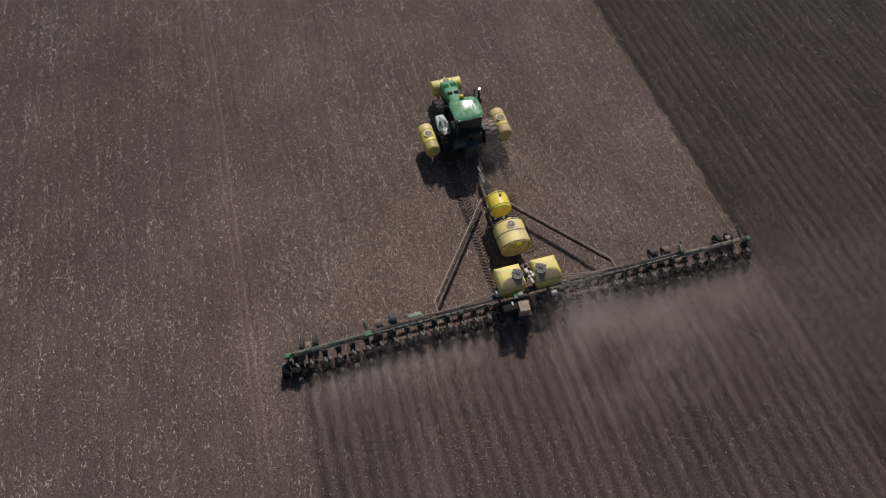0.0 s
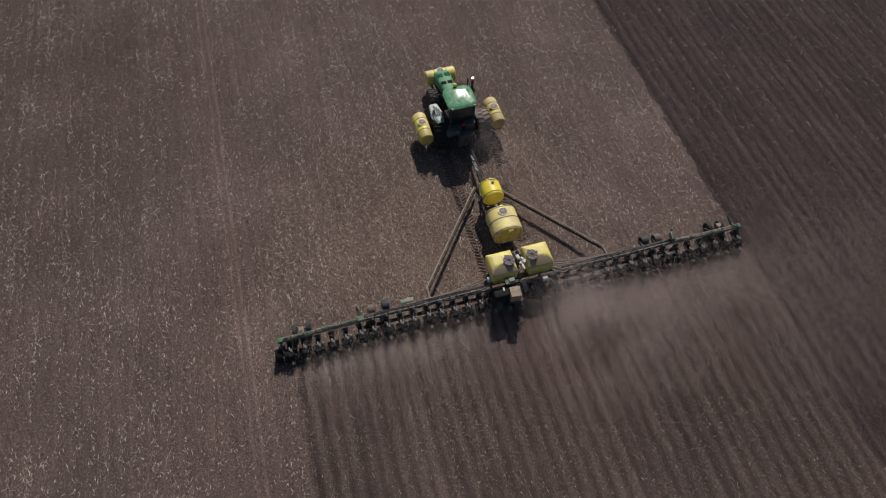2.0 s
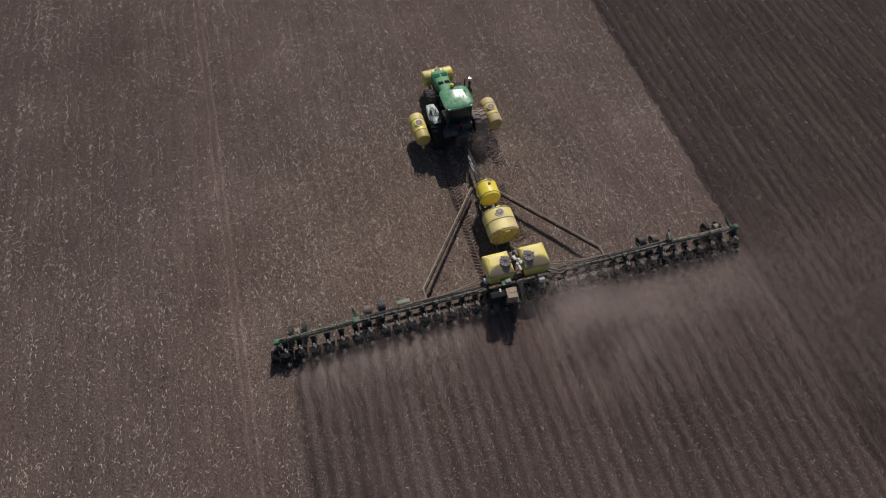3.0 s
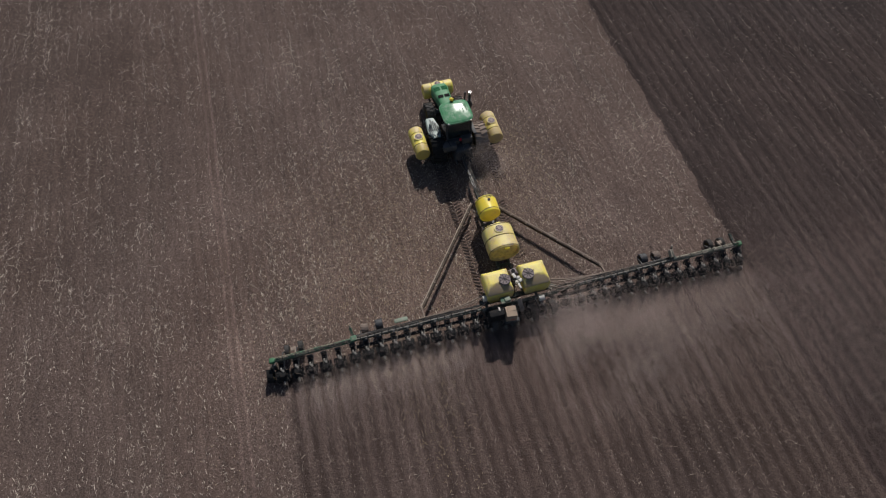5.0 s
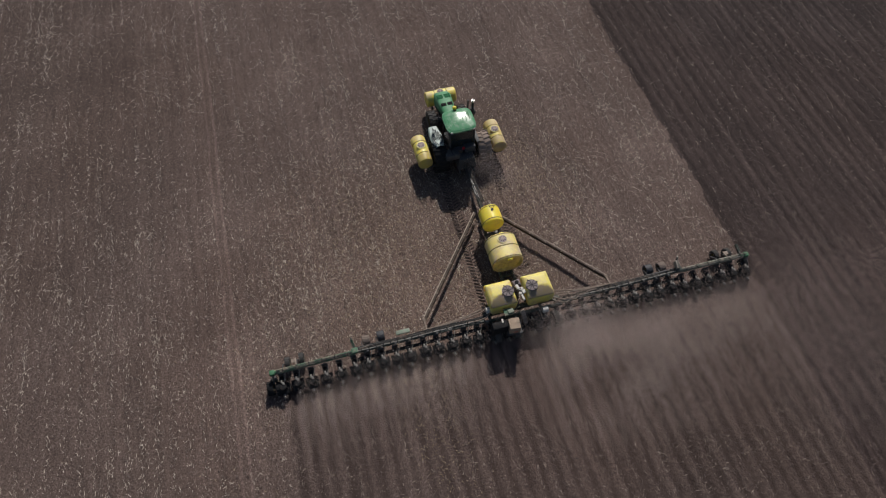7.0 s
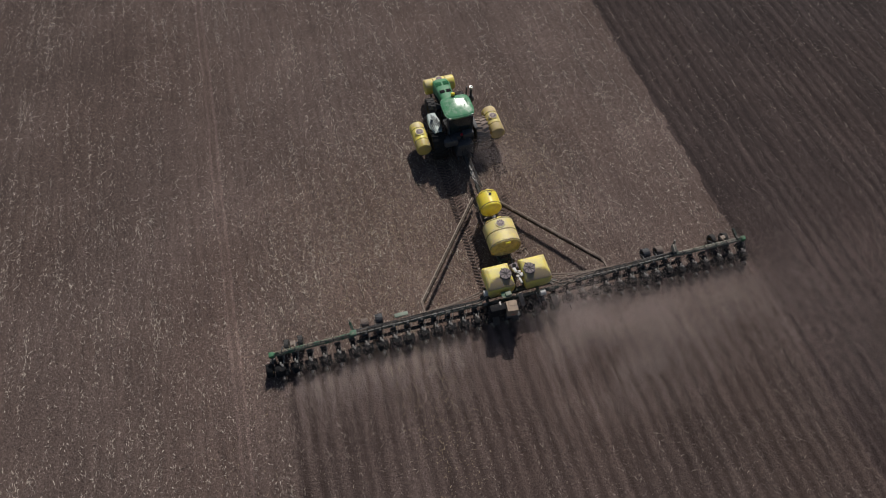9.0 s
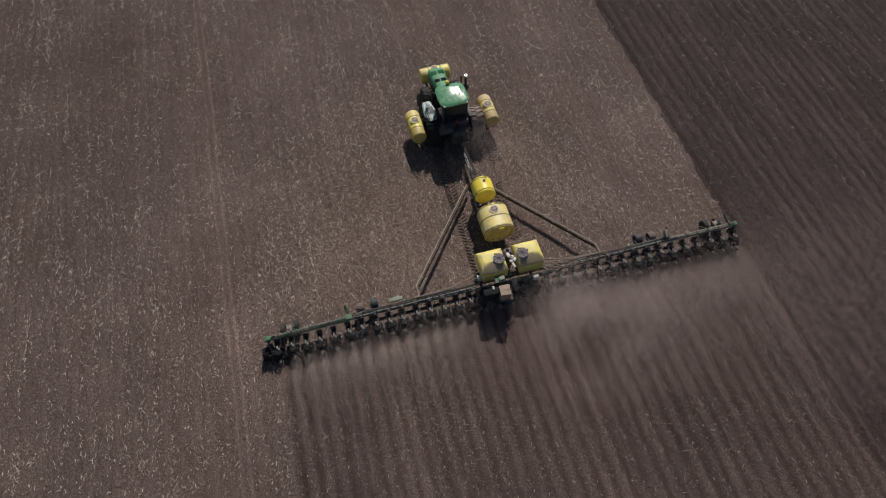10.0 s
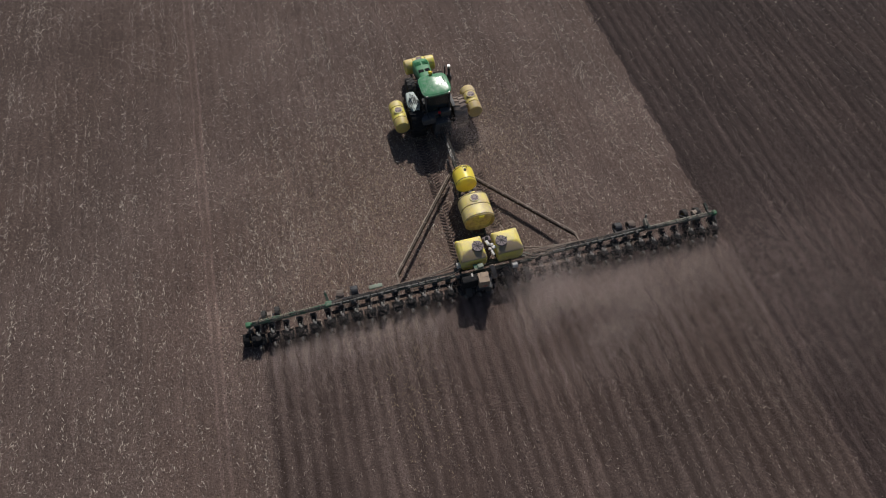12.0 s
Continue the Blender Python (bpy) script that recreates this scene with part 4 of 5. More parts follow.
        part("closing_wheel", w, RUBBER_DUSTY, unit, m=pose(s * 0.075, -1.06, 0.15, 0, s * 16, s * 4))
    return unit


def copy_unit(unit, x):
    u = unit.copy()
    scene.collection.objects.link(u)
    u.matrix_basis = pose(x + random.uniform(-0.02, 0.02), -0.25 + random.uniform(-0.05, 0.03), random.uniform(-0.02, 0.012), random.uniform(-2.0, 2.0), 0, random.uniform(-3.0, 3.0))
    made = {unit: u}
    for ch in unit.children_recursive:
        made[ch] = ch.copy()
        scene.collection.objects.link(made[ch])
        made[ch].parent = made[ch.parent]


def seed_hopper(p, x):
    """Wide seed hopper with a humped top and a ribbed round lid."""
    b = B()
    rings = []
    for z, x0, x1, y0, y1 in ((0.95, -0.58, 0.58, -0.55, 0.55), (1.40, -0.73, 0.73, -0.64, 0.74), (1.90, -0.75, 0.75, -0.66, 0.80), (2.02, -0.74, 0.74, -0.63, 0.79), (2.20, -0.66, 0.66, -0.32, 0.64), (2.30, -0.48, 0.48, -0.10, 0.45)):
        rings.append([b.verts.new((xx, yy, z)) for xx, yy in ((x0, y0), (x1, y0), (x1, y1), (x0, y1))])
    for q, r in zip(rings, rings[1:]):
        for i in range(4):
            b.faces.new((q[i], q[(i + 1) % 4], r[(i + 1) % 4], r[i]))
    b.faces.new(rings[0][::-1])
    b.faces.new(rings[-1])
    bmesh.ops.bevel(b, geom=[e for e in b.edges], offset=0.05, segments=3, affect="EDGES", profile=0.5)
    h = part("seed_hopper", b, HOPPER, p, "yellow seed hopper with dusty top", m=pose(x, 0.53, 0))
    sgn = -1 if x < 0 else 1
    lx = -sgn * 0.37
    b = B()
    rod(b, (lx, 0.02, 2.20), (lx, 0.02, 2.325), 0.335, 0.325, 28)
    lid = part("hopper_lid", b, LID_DARK, h, "grey ribbed round lid")
    for k in range(4):
        part("lid_rib", block(B(), (lx, 0.02, 2.33 + 0.0015 * k), (0.60, 0.03, 0.02), (0, 0, 45 * k + 10)), LID_RIB, lid)
    for a in (20, 110, 200, 290):
        part("lid_clamp", block(B(), (lx + 0.33 * math.cos(radians(a)), 0.02 + 0.33 * math.sin(radians(a)), 2.30), (0.09, 0.06, 0.06), (0, 0, a)), LID_RIB, lid)
    return h


def build_planter():
    p = thing("planter", pose(0, 0, 0), "wide green folding planter with yellow tanks and many row units", "planter")
    # hitch tongue and centre frame
    b = B()
    beam(b, (-0.08, 7.9, 0.68), (0, 6.55, 0.46), 0.22, 0.22)
    for x in (-0.34, 0.34):
        beam(b, (x, 6.7, 0.40), (x, 2.3, 0.40), 0.14, 0.20)
        beam(b, (x, 2.35, 0.40), (x * 1.2, 0.2, 0.92), 0.14, 0.20)
    for y in (6.62, 5.0, 3.4, 2.4):
        beam(b, (-0.42, y, 0.40), (0.42, y, 0.40), 0.13, 0.13)
    part("tongue", b, GREEN_DARK, p)
    b = B()
    beam(b, (-0.08, 8.95, 0.60), (-0.06, 7.85, 0.69), 0.16, 0.14)
    block(b, (-0.08, 8.45, 0.72), (0.20, 0.3, 0.16), bevel=0.03)
    rod(b, (-0.05, 8.95, 0.45), (-0.05, 8.95, 0.85), 0.05)
    beam(b, (-0.20, 8.4, 0.76), (0.02, 7.7, 0.84), 0.08, 0.08)
    part("hitch", b, GREY_CAST, p, "bright worn steel hitch")
    for dx, dz in ((-0.10, 0.1), (0.0, 0.16), (0.08, 0.12), (0.14, 0.06)):
        b = hose(B(), [(-0.15 + dx, 10.6, 1.15 + dz), (-0.2 + dx * 1.6, 9.7, 0.95 + dz), (-0.08 + dx, 8.6, 0.95 + dz), (dx, 7.4, 0.95)], 0.022)
        part("hitch_hose", b, HOSE, p)
    # tanks on the tongue
    drum("tongue_tank", p, (-0.02, 5.70, 1.64), 0.64, 1.14, YELLOW, "bright yellow liquid tank", ribs=(-0.40, 0.46), lid_at=None)
    b = B()
    rod(b, (0.06, 5.85, 2.24), (0.06, 5.85, 2.31), 0.085, seg=14)
    part("filler_cap", b, LID_RIB, p)
    b = B()
    hose(b, [(-0.04, 6.06, 2.24), (0.0, 6.06, 2.33), (0.18, 6.04, 2.33), (0.24, 6.04, 2.20)], 0.02)
    part("tank_handle", b, SEAM, p)
    for y in (5.34, 6.06):
        b = block(B(), (0, y, 0.49), (1.0, 0.12, 0.08), bevel=0.01)
        for x in (-0.42, 0.42):
            beam(b, (x, y, 0.47), (x, y, 0.90), 0.09, 0.09)
        part("tank_stand", b, DARK_STEEL, p)
    drum("main_tank", p, (0.06, 3.47, 1.34), 0.91, 1.68, MAIN_TANK, "faded yellow liquid tank with dark seams", ribs=(-0.77, -0.02, 0.74), lid_at=0.38, lid_r=0.24, flat=0.86, square=0.84, recess=True)
    b = B()
    block(b, (0.12, 2.60, 1.95), (0.30, 0.16, 0.17), bevel=0.02)
    part("tank_bracket", b, YELLOW, p)
    part("tank_bracket", block(B(), (0.10, 4.26, 2.06), (0.26, 0.10, 0.12), bevel=0.02), YELLOW, p)
    # seed hoppers
    for x in (-1.10, 1.00):
        seed_hopper(p, x)
    b = B()
    block(b, (-0.06, 1.02, 1.78), (0.46, 0.40, 0.46), (0, 0, 8), bevel=0.05)
    block(b, (-0.06, 1.02, 2.04), (0.36, 0.30, 0.07), (0, 0, 8), bevel=0.02)
    fan = part("fan_housing", b, LID_DARK, p, "dusty dark grey fan housing")
    part("fan_mouth", rod(B(), (-0.06, 1.02, 2.07), (-0.06, 1.02, 2.11), 0.11, seg=18), UNIT_BLACK, fan)
    for name, c, size, turn in (("manifold", (-0.12, 0.72, 2.08), (0.17, 0.28, 0.12), 14), ("manifold", (0.05, 0.58, 2.06), (0.24, 0.16, 0.10), -12), ("manifold", (0.16, 0.40, 2.02), (0.20, 0.20, 0.12), 20),
                               ("manifold", (-0.06, 0.36, 2.00), (0.17, 0.14, 0.10), -30), ("outlet_pipe", (0.02, 0.12, 1.94), (0.12, 0.34, 0.10), 10)):
        part(name, block(B(), c, size, (0, 0, turn), bevel=0.014), WHITE, fan, "white plastic air manifold")
    part("valve", block(B(), (0.0, 0.60, 2.09), (0.07, 0.09, 0.07), (0, 0, 30), bevel=0.01), UNIT_BLACK, p)
    b = B()
    block(b, (-0.95, -0.40, 1.72), (0.55, 0.40, 0.10), bevel=0.03)
    part("ledge", b, GREEN_DUSTY, p)
    part("tablet_box", block(B(), (-0.84, -0.42, 1.81), (0.32, 0.22, 0.08), (0, 0, 6), bevel=0.02), PALE_GREEN, p)
    b = B()
    beam(b, (-0.25, -0.55, 1.85), (-0.12, -1.05, 1.2), 0.24, 0.06)
    part("ladder_plate", b, TAN, p)
    b = B()
    rod(b, (0.95, -0.62, 1.35), (1.25, -0.62, 1.35), 0.17, seg=18)
    part("air_drum", b, WHITE, p)
    part("air_drum", rod(B(), (-2.05, 0.10, 1.45), (-1.85, 0.10, 1.45), 0.17, seg=18), WHITE, p)
    part("drum_stay", beam(B(), (-1.95, 0.10, 1.35), (-1.9, 0.10, 1.0), 0.06, 0.06), DARK_STEEL, p)
    b = B()
    beam(b, (0.7, -0.6, 1.5), (0.9, -1.1, 0.9), 0.08, 0.08)
    part("rear_stay", b, DARK_STEEL, p)
    part("rear_stay", beam(B(), (-1.42, -0.72, 1.72), (-1.46, -0.98, 1.80), 0.10, 0.06), GREY_CAST, p)
    # carton on the rear platform
    b = B()
    block(b, (0, 0, 0), (0.8, 0.8, 0.06), bevel=0.01)
    for x in (-0.36, 0.36):
        beam(b, (x, 0.35, 0), (x, 0.75, -0.2), 0.08, 0.08)
    part("platform", b, DARK_STEEL, p, m=pose(-0.86, -1.13, 1.18))
    # black box added to widen the hoppers' shadow to the left
    b = B()
    block(b, (-1.62, -1.02, 1.42), (0.92, 0.46, 0.72), bevel=0.08, taper=0.92)
    for x in (-1.95, -1.30):
        beam(b, (x, -0.85, 1.1), (x, -0.35, 1.05), 0.08, 0.10)
    part("fan_box", b, UNIT_BLACK, p, "black box added to widen the hopper shadow")
    # centre beam and carrying wheels
    b = B()
    beam(b, (-2.2, 0.1, 0.95), (2.2, 0.1, 0.95), 0.24, 0.24)
    beam(b, (-2.2, -0.35, 1.0), (2.2, -0.35, 1.0), 0.16, 0.16)
    for x in (-1.9, -1.0, 1.0, 1.9):
        beam(b, (x, 0.2, 1.0), (x, -0.4, 1.05), 0.12, 0.14)
        beam(b, (x, 0.42, 1.0), (x, 0.42, 1.45), 0.10, 0.10)
    part("centre_beam", b, GREEN_DARK, p)
    for x in (-1.72, -0.62, 0.62, 1.72):
        wheel("carrying_wheel", p, (x, -0.95, 0.50), 0.50, 0.34, 16)
    for x in (-1.17, 1.17):
        b = beam(B(), (x, -0.35, 0.95), (x, -0.95, 0.50), 0.12, 0.16)
        rod(b, (x - 0.5, -0.95, 0.5), (x + 0.5, -0.95, 0.5), 0.05)
        part("wheel_arm", b, DARK_STEEL, p)
    # wings
    for s in (-1, 1):
        b = B()
        beam(b, (s * 2.2, 0.02, 0.96), (s * 9.4, 0.10, 0.98), 0.16, 0.16)
        inner = part("inner_wing_tube", b, GREEN_DARK, p, "dusty green wing tube", m=pose(0, -0.24, -0.05))
        b = B()
        beam(b, (s * 2.2, 0.26, 0.92), (s * 9.3, 0.28, 0.94), 0.11, 0.12)
        part("front_rail", b, DARK_STEEL, inner)
        # black rail added to bring the dark band closer to the tube
        part("rear_rail", beam(B(), (s * 2.2, -0.27, 0.70), (s * 9.3, -0.25, 0.70), 0.17, 0.10), UNIT_BLACK, inner, "black rail added to fill the dark band")
        for k in range(10):
            x = s * (2.6 + 0.762 * k)
            b = beam(B(), (x, 0.05, 0.99), (x, 0.30, 0.97), 0.07, 0.05, 0.006)
            block(b, (x, 0.02, 1.06), (0.10, 0.22, 0.03), bevel=0.006)
            part("cross_plate", b, DARK_STEEL, inner)
        for k in range(5):
            pts = [(s * (2.0 + i * 0.92), 0.12 + 0.035 * k + random.uniform(-0.03, 0.03), 1.06 + random.uniform(-0.02, 0.035)) for i in range(9)]
            part("hose", hose(B(), pts, 0.022, 6, 4), HOSE, inner, "dusty black hydraulic hose")
        for y0, z0, x0, x1 in ((0.06, 1.07, 2.6, 9.3),):
            pts = [(s * (x0 + (x1 - x0) * i / 12), y0 + random.uniform(-0.018, 0.018), z0 + random.uniform(0.0, 0.03)) for i in range(13)]
            part("air_pipe", hose(B(), pts, 0.030, 6, 3), DUSTY_PIPE, inner, "dusty grey air pipe")
            for k in range(17):
                part("pipe_clamp", block(B(), (s * (2.75 + 0.39 * k), y0 + 0.01, z0 + 0.035), (0.05, 0.15, 0.03), (0, 0, random.uniform(-14, 14))), UNIT_BLACK, inner)
        for pts, r in ((((1.5, 0.75, 1.35), (2.2, 0.62, 1.20), (3.2, 0.46, 1.10), (4.4, 0.36, 1.05), (5.6, 0.32, 1.03)), 0.045), (((1.6, 0.55, 1.25), (2.4, 0.45, 1.14), (3.6, 0.36, 1.08), (5.0, 0.28, 1.05)), 0.035),
                       (((1.7, 0.30, 1.35), (2.15, 0.05, 1.30), (2.5, 0.05, 1.12), (3.2, 0.12, 1.06)), 0.04)):
            part("seed_tube", hose(B(), [(s * x, y, z) for x, y, z in pts], r, 8), TAN_DARK, inner, "dusty tan delivery hose")
        if s > 0:
            for k, pts in enumerate((((1.7, 0.1, 1.35), (2.1, -0.12, 1.28), (2.5, -0.16, 1.2), (2.85, 0.06, 1.22), (2.72, 0.34, 1.22), (3.1, 0.40, 1.12), (4.0, 0.30, 1.08)),
                                     ((1.75, 0.35, 1.3), (2.3, 0.30, 1.24), (2.7, 0.02, 1.24), (3.0, -0.12, 1.18), (3.4, 0.10, 1.12), (4.4, 0.22, 1.08)),
                                     ((1.7, -0.1, 1.2), (2.2, 0.12, 1.22), (2.6, 0.28, 1.16), (3.2, 0.16, 1.12), (3.8, 0.08, 1.08)))):
                part("loop_hose", hose(B(), pts, 0.024, 7), TAN if k == 0 else TAN_DARK, inner, "dusty tan looping hose")
        b = B()
        end = -13.72 if s < 0 else 13.54
        beam(b, (s * 9.35, 0.04, 1.06), (end - s * 0.10, -0.10, 1.02), 0.20, 0.20)
        outer = part("outer_wing_tube", b, GREEN_DUSTY if s < 0 else GREEN_PALE, p, "green outer wing tube", m=pose(s * 11.5, -0.18, 0, 0, 0, s * 1.87) @ pose(-s * 11.5, 0, 0))
        for k in range(2):
            pts = [(s * (9.5 + i * 0.8), -0.02 + 0.06 * k - 0.025 * i, 1.18 + random.uniform(-0.01, 0.02)) for i in range(6)]
            part("wing_hose", hose(B(), pts, 0.018, 6, 4), HOSE, outer)
        for k in range(6):
            part("hose_clip", block(B(), (s * (9.75 + 0.68 * k), -0.01 - 0.022 * k, 1.175), (0.035, 0.22, 0.03), (0, 0, random.uniform(-6, 6))), UNIT_BLACK, outer)
        b = B()
        block(b, (s * 9.35, 0.10, 1.12), (0.34, 0.30, 0.16), bevel=0.03)
        if s < 0:
            beam(b, (-9.35, 0.22, 1.08), (-9.42, 0.62, 1.42), 0.14, 0.10)
        else:
            block(b, (9.36, 0.34, 1.24), (0.12, 0.52, 0.34), (14, 0, -8), bevel=0.03)
            part("hinge_guard", block(B(), (9.25, 0.34, 1.27), (0.07, 0.46, 0.36), (14, 0, -8), bevel=0.02), GREEN_PALE, outer, "pale dusty guard plate")
        rod(b, (s * 9.42, 0.62, 1.30), (s * 9.42, 0.62, 1.50), 0.05)
        part("wing_joint", b, GREEN_DUSTY if s < 0 else GREEN_DARK, outer, "green hinge bracket" if s < 0 else "grimy dark hinge bracket")
        part("hinge_light", block(B(), (s * 9.42, 0.66, 1.54), (0.10, 0.08, 0.10), bevel=0.02), DUSTY_PIPE, outer)
        b = B()
        block(b, (end, -0.12, 1.04), (0.26, 0.26, 0.26), bevel=0.03)
        block(b, (end - s * 0.26, -0.11, 1.05), (0.30, 0.12, 0.22), bevel=0.03)
        part("end_box", b, GREEN_MID, outer, "bright green end box")
        part("end_leg", block(B(), (end - s * 0.10, -0.34, 0.72), (0.12, 0.14, 0.6), bevel=0.02), DARK_STEEL, outer)
        b = B()
        rod(b, (end, -0.32, 0.3), (end, 0.02, 0.95), 0.04)
        w = lathe(b, [(0.0, -0.03), (0.30, -0.03), (0.33, 0.0), (0.30, 0.03), (0.0, 0.03)], pose(end + s * 0.18, -0.35, 0.32, 0, 0, 80), 22)
        part("marker_disc", b, DARK_STEEL, outer)
        if s > 0:
            part("marker_post", beam(B(), (13.22, -0.10, 1.05), (13.20, 0.56, 1.28), 0.13, 0.16), GREEN_DARK, outer, "grimy dark green folded marker post")
        if s < 0:
            for x, y in ((-13.98, -0.66), (-13.50, -0.76)):
                wheel("marker_wheel", outer, (x, y, 0.36), 0.36, 0.34, 14, tyre_mat=UNIT_BLACK)
            part("marker_axle", rod(B(), (-14.05, -0.66, 0.36), (-13.45, -0.76, 0.36), 0.04), DARK_STEEL, outer)
            part("marker_arm", beam(B(), (-13.72, -0.20, 0.95), (-13.76, -0.70, 0.36), 0.07, 0.07), DARK_STEEL, outer)
        # brace rod from the tongue to the wing
        b = B()
        foot, tip = (Vector((-0.58, 6.95, 0.62)), Vector((-5.36, 0.72, 0.82))) if s < 0 else (Vector((0.34, 6.90, 0.62)), Vector((5.30, 0.66, 0.82)))
        beam(b, foot - Vector((0, 0, 0.10)), tip - Vector((0, 0, 0.10)), 0.12 if s < 0 else 0.09, 0.28 if s < 0 else 0.20, 0.012)
        brace = part("wing_brace", b, BROWN_STEEL, p, "long brown steel brace, darkened for its shaded side")
        # a thin pale line stands in for the brace's sunlit top edge
        side = Vector((-0.065, 0.03, 0.085)) if s < 0 else Vector((0.03, 0.05, 0.085))
        line = [foot.lerp(tip, i / 14) + side + Vector((random.uniform(-0.012, 0.012), 0, random.uniform(-0.005, 0.01))) for i in range(15)]
        part("brace_hose", hose(B(), line, 0.028 if s < 0 else 0.026, 6, 3), TAN_PALE, brace, "pale tan line standing for the brace's lit top edge")
        for k in range(7):
            c = foot.lerp(tip, (k + 0.7) / 7.4)
            part("brace_clamp", block(B(), (c.x, c.y, c.z + 0.055), (0.15, 0.05, 0.035), (0, 0, s * 38)), TAN, brace)
        b = B()
        block(b, (tip.x, tip.y, tip.z - 0.02), (0.17, 0.20, 0.20), bevel=0.03)
        beam(b, tip, (tip.x, -0.12, 0.92), 0.10, 0.12)
        part("brace_bracket", b, TAN_DARK, brace)
        # support wheels in front of the wing
        for x, y in ((12.95, 0.40), (12.20, 0.46), (7.85, 0.42), (8.65, 0.37)):
            wheel("support_wheel", p, (s * x, y, 0.36), 0.36 if x > 10 else 0.30, 0.25, 14) if x > 10 else wheel("support_wheel", p, (s * x, y + 0.06, 0.70), 0.31, 0.40, 14, tyre_mat=BLACK if x < 8 else RUBBER_DUSTY)
            b = B()
            hub = (y, 0.36) if x > 10 else (y + 0.06, 0.70)
            beam(b, (s * x - 0.26, *hub), (s * x - 0.26, -0.12, 0.93), 0.06, 0.10)
            rod(b, (s * x - 0.28, *hub), (s * x + 0.1, *hub), 0.035)
            part("wheel_arm", b, DARK_STEEL, p)
        b = B()
        block(b, (s * 12.58, 0.36, 0.92), (0.26, 0.22, 0.08), bevel=0.02)
        rod(b, (s * 12.48, 0.1, 1.0), (s * 12.48, 0.5, 0.9), 0.04)
        part("wheel_cylinder", b, TAN, outer)
        if s < 0:
            part("valve_cover", block(B(), (s * 6.65, 0.50, 1.12), (0.75, 0.24, 0.10), bevel=0.03), PALE_GREEN, inner, "faded pale green valve cover")
    unit = row_unit(p, -13.335)
    for i in range(1, 36):
        copy_unit(unit, -13.335 + 0.762 * i)
    return p


build_planter()


def build_carton():
    t = thing("carton", pose(-0.88, -1.17, 1.214, 0, 0, -6), "tan cardboard carton on the planter's rear platform", "box")
    part("box", block(B(), (0, 0, 0.31), (0.58, 0.60, 0.62), bevel=0.012), CARTON, t)
    part("flap", block(B(), (0.0, -0.15, 0.629), (0.56, 0.29, 0.012), (2, 0, 0)), CARTON, t)
    part("flap", block(B(), (0.06, 0.16, 0.634), (0.44, 0.30, 0.012), (-3, 2, 0)), CARTON, t)
    part("print", block(B(), (0.05, -0.302, 0.16), (0.22, 0.006, 0.10)), LABEL_RED, t, "red printed mark")
    return t


build_carton()


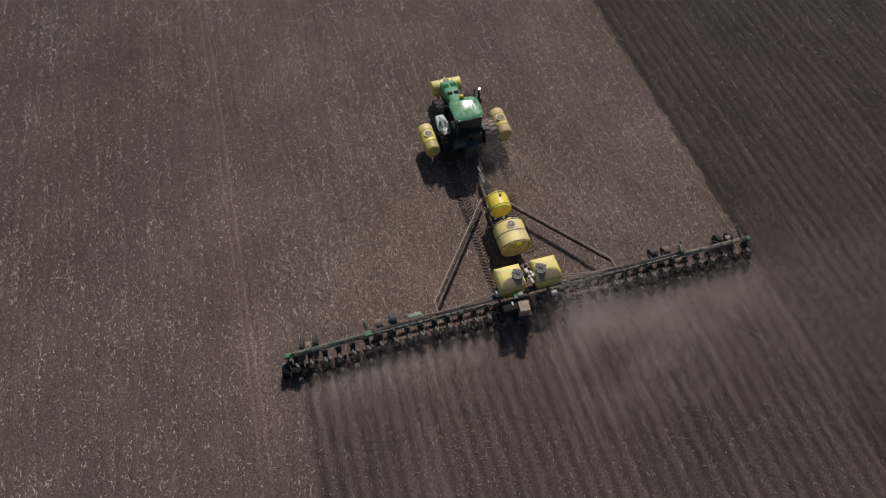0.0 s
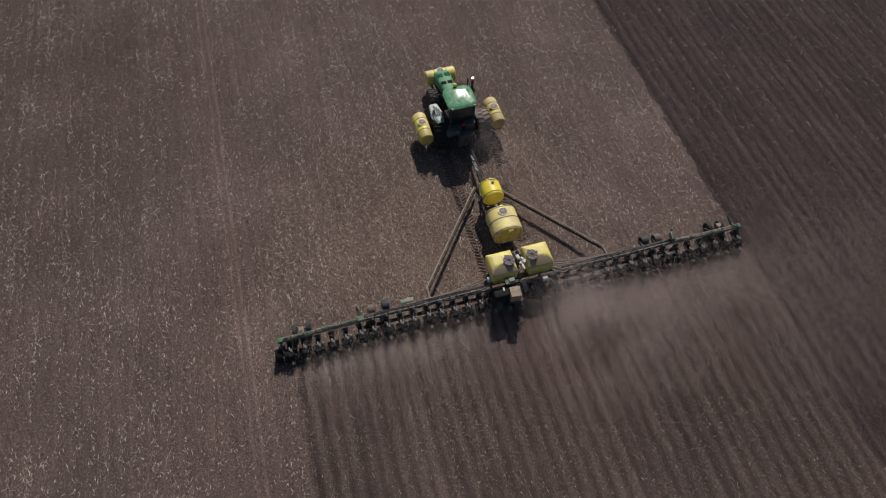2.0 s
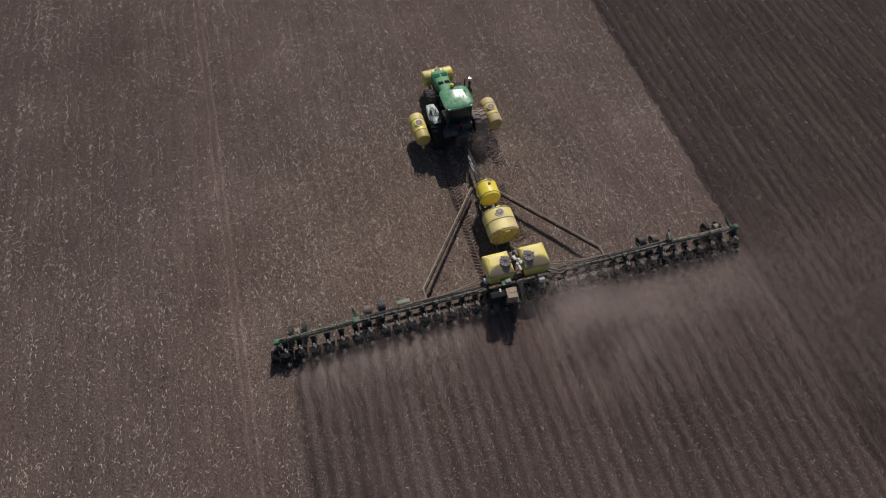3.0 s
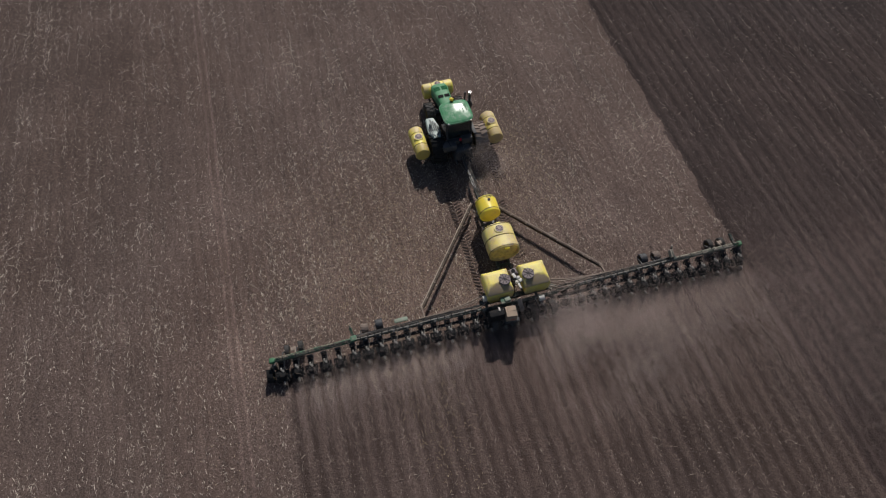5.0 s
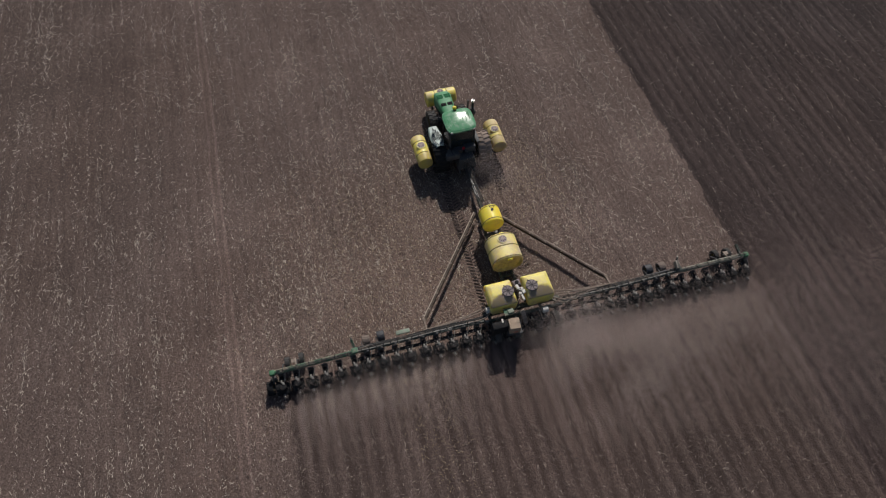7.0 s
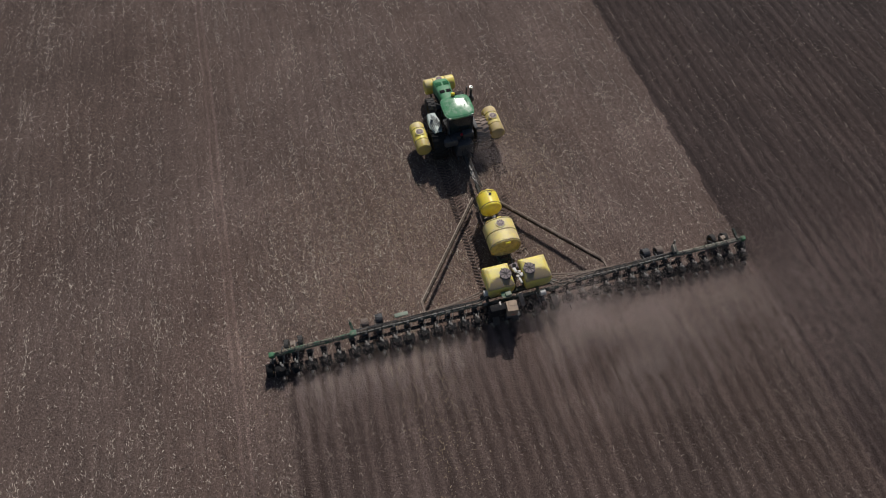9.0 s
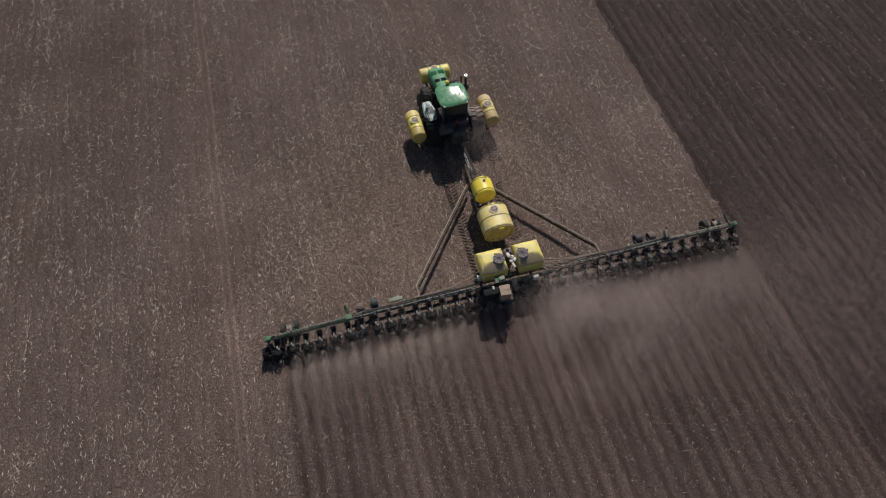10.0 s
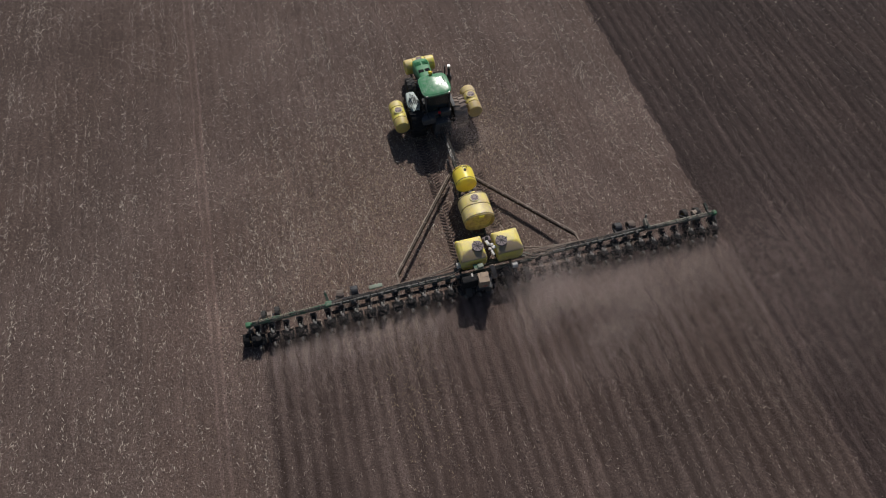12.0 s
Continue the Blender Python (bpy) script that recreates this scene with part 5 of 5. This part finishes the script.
# ---- dust ----
def build_dust():
    """Fine wisps of airborne soil trailing behind the row units, thickest behind the right-hand wing."""
    rng = np.random.default_rng(29)
    g = smooth_noise((300, 300), 34, 40, rng) + 0.5 * smooth_noise((300, 300), 13, 18, rng)
    n = 12500000
    x = rng.uniform(-14, 34, n)
    y = rng.uniform(-15, 4.0, n)
    cloud = g[((y + 15) / 19 * 299).astype(int), ((x + 14) / 48 * 299).astype(int)]
    back = -y

    def lobe(v, mid, before, after):
        return np.exp(-((v - mid) / np.where(v > mid, after, before)) ** 2)

    on_left = 1.0 / (1.0 + np.exp((-12.9 - x) / 0.35)) / (1.0 + np.exp((x + 1.5) / 0.8))
    on_right = 1.0 / (1.0 + np.exp((0.7 - x) / 0.5)) / (1.0 + np.exp((x - 13.2) / 0.7))
    streaks = 0.62 + 0.38 * np.cos(2 * math.pi * x / 0.762 + math.pi)
    plume = 0.50 * lobe(x - 0.12 * y, 4.4, 3.0, 4.4) * lobe(back, 3.7, 1.4, 3.4)
    wing = 0.22 * on_right * lobe(back, 3.1, 1.0, 3.2)
    left = on_left * np.clip(1.1 + 0.05 * (x + 3.0), 0.62, 1.0) * (0.18 * lobe(back, 2.5, 0.7, 2.0) + 0.20 * lobe(back, 2.1, 0.5, 1.2) * streaks)
    rows = 0.15 * on_right * streaks * lobe(back, 2.2, 0.6, 1.5)
    drift = 0.14 * lobe(x, 16.5, 4.0, 8.5) * lobe(back, 4.4, 4.4, 6.5) * np.clip(1.0 + 0.18 * cloud, 0.4, 1.6)
    # dust thinned here so the hoppers' shadow stays dark
    shadow_gap = 1.0 - 0.90 * np.exp(-((x + 1.6) / 1.9) ** 4) * np.exp(-((back - 1.6) / 2.1) ** 4)
    d = shadow_gap * ((plume + wing + left) * np.clip(0.85 + 0.52 * cloud, 0.10, 2.0) + rows + drift)
    keep = rng.random(n) < np.clip(d, 0, 1.3) / 1.3
    x, y = x[keep], y[keep]
    z = 0.08 + np.abs(rng.normal(0, 1, len(x))) * (0.20 + 0.09 * np.clip(-y, 0, 5)) * np.where(x > 1, 1.8, 1.0)
    # a thick puff over the units next to the hoppers on the right, and some behind the tractor's wheel
    m = 65000
    x = np.concatenate([x, rng.normal(0, 1.0, m) * 1.5 + 2.6, rng.normal(2.0, 0.7, 14000), rng.normal(1.0, 0.55, 11000), rng.uniform(-12.6, 13.2, 30000)])
    y = np.concatenate([y, rng.normal(-1.4, 0.8, m), 9.5 + rng.normal(0, 0.8, 14000), 10.2 + rng.normal(0, 0.5, 11000), rng.normal(-1.35, 0.5, 30000)])
    z = np.concatenate([z, 0.2 + np.abs(rng.normal(0, 0.7, m)), 0.05 + np.abs(rng.normal(0, 0.5, 14000)), rng.uniform(0.4, 1.7, 11000), rng.uniform(0.3, 1.2, 30000)])
    k = len(x)
    length = rng.uniform(0.35, 0.95, k)
    width = rng.uniform(0.00008, 0.00019, k)
    heading = rng.normal(0.05, 0.11, k)
    axis = np.stack([np.sin(heading), -np.cos(heading), rng.normal(0.02, 0.07, k)], -1)
    across = rng.uniform(0, math.pi, k)
    side = np.stack([np.cos(across) * np.cos(heading), np.cos(across) * np.sin(heading), np.sin(across)], -1) * width[:, None]
    mid = np.stack([x, y, z], -1)
    start = mid - axis * (length / 2)[:, None]
    start[:, 2] = np.maximum(start[:, 2], 0.02)
    tip = mid + axis * (length / 2)[:, None]
    tip[:, 2] = np.maximum(tip[:, 2], 0.02)
    co = np.stack([start - side, start + side, tip], 1)
    tris = np.arange(k * 3).reshape(-1, 3)
    me = bpy.data.meshes.new("dust")
    me.vertices.add(k * 3)
    me.vertices.foreach_set("co", co.ravel())
    me.loops.add(tris.size)
    me.loops.foreach_set("vertex_index", tris.ravel().astype(np.int32))
    me.polygons.add(len(tris))
    me.polygons.foreach_set("loop_start", (np.arange(len(tris)) * 3).astype(np.int32))
    me.materials.append(DUST_GRAIN)
    me.update(calc_edges=True)
    return tagged(new("dust", me), "pale brown dust drifting behind the planter", "dust", kind="stuff")


build_dust()
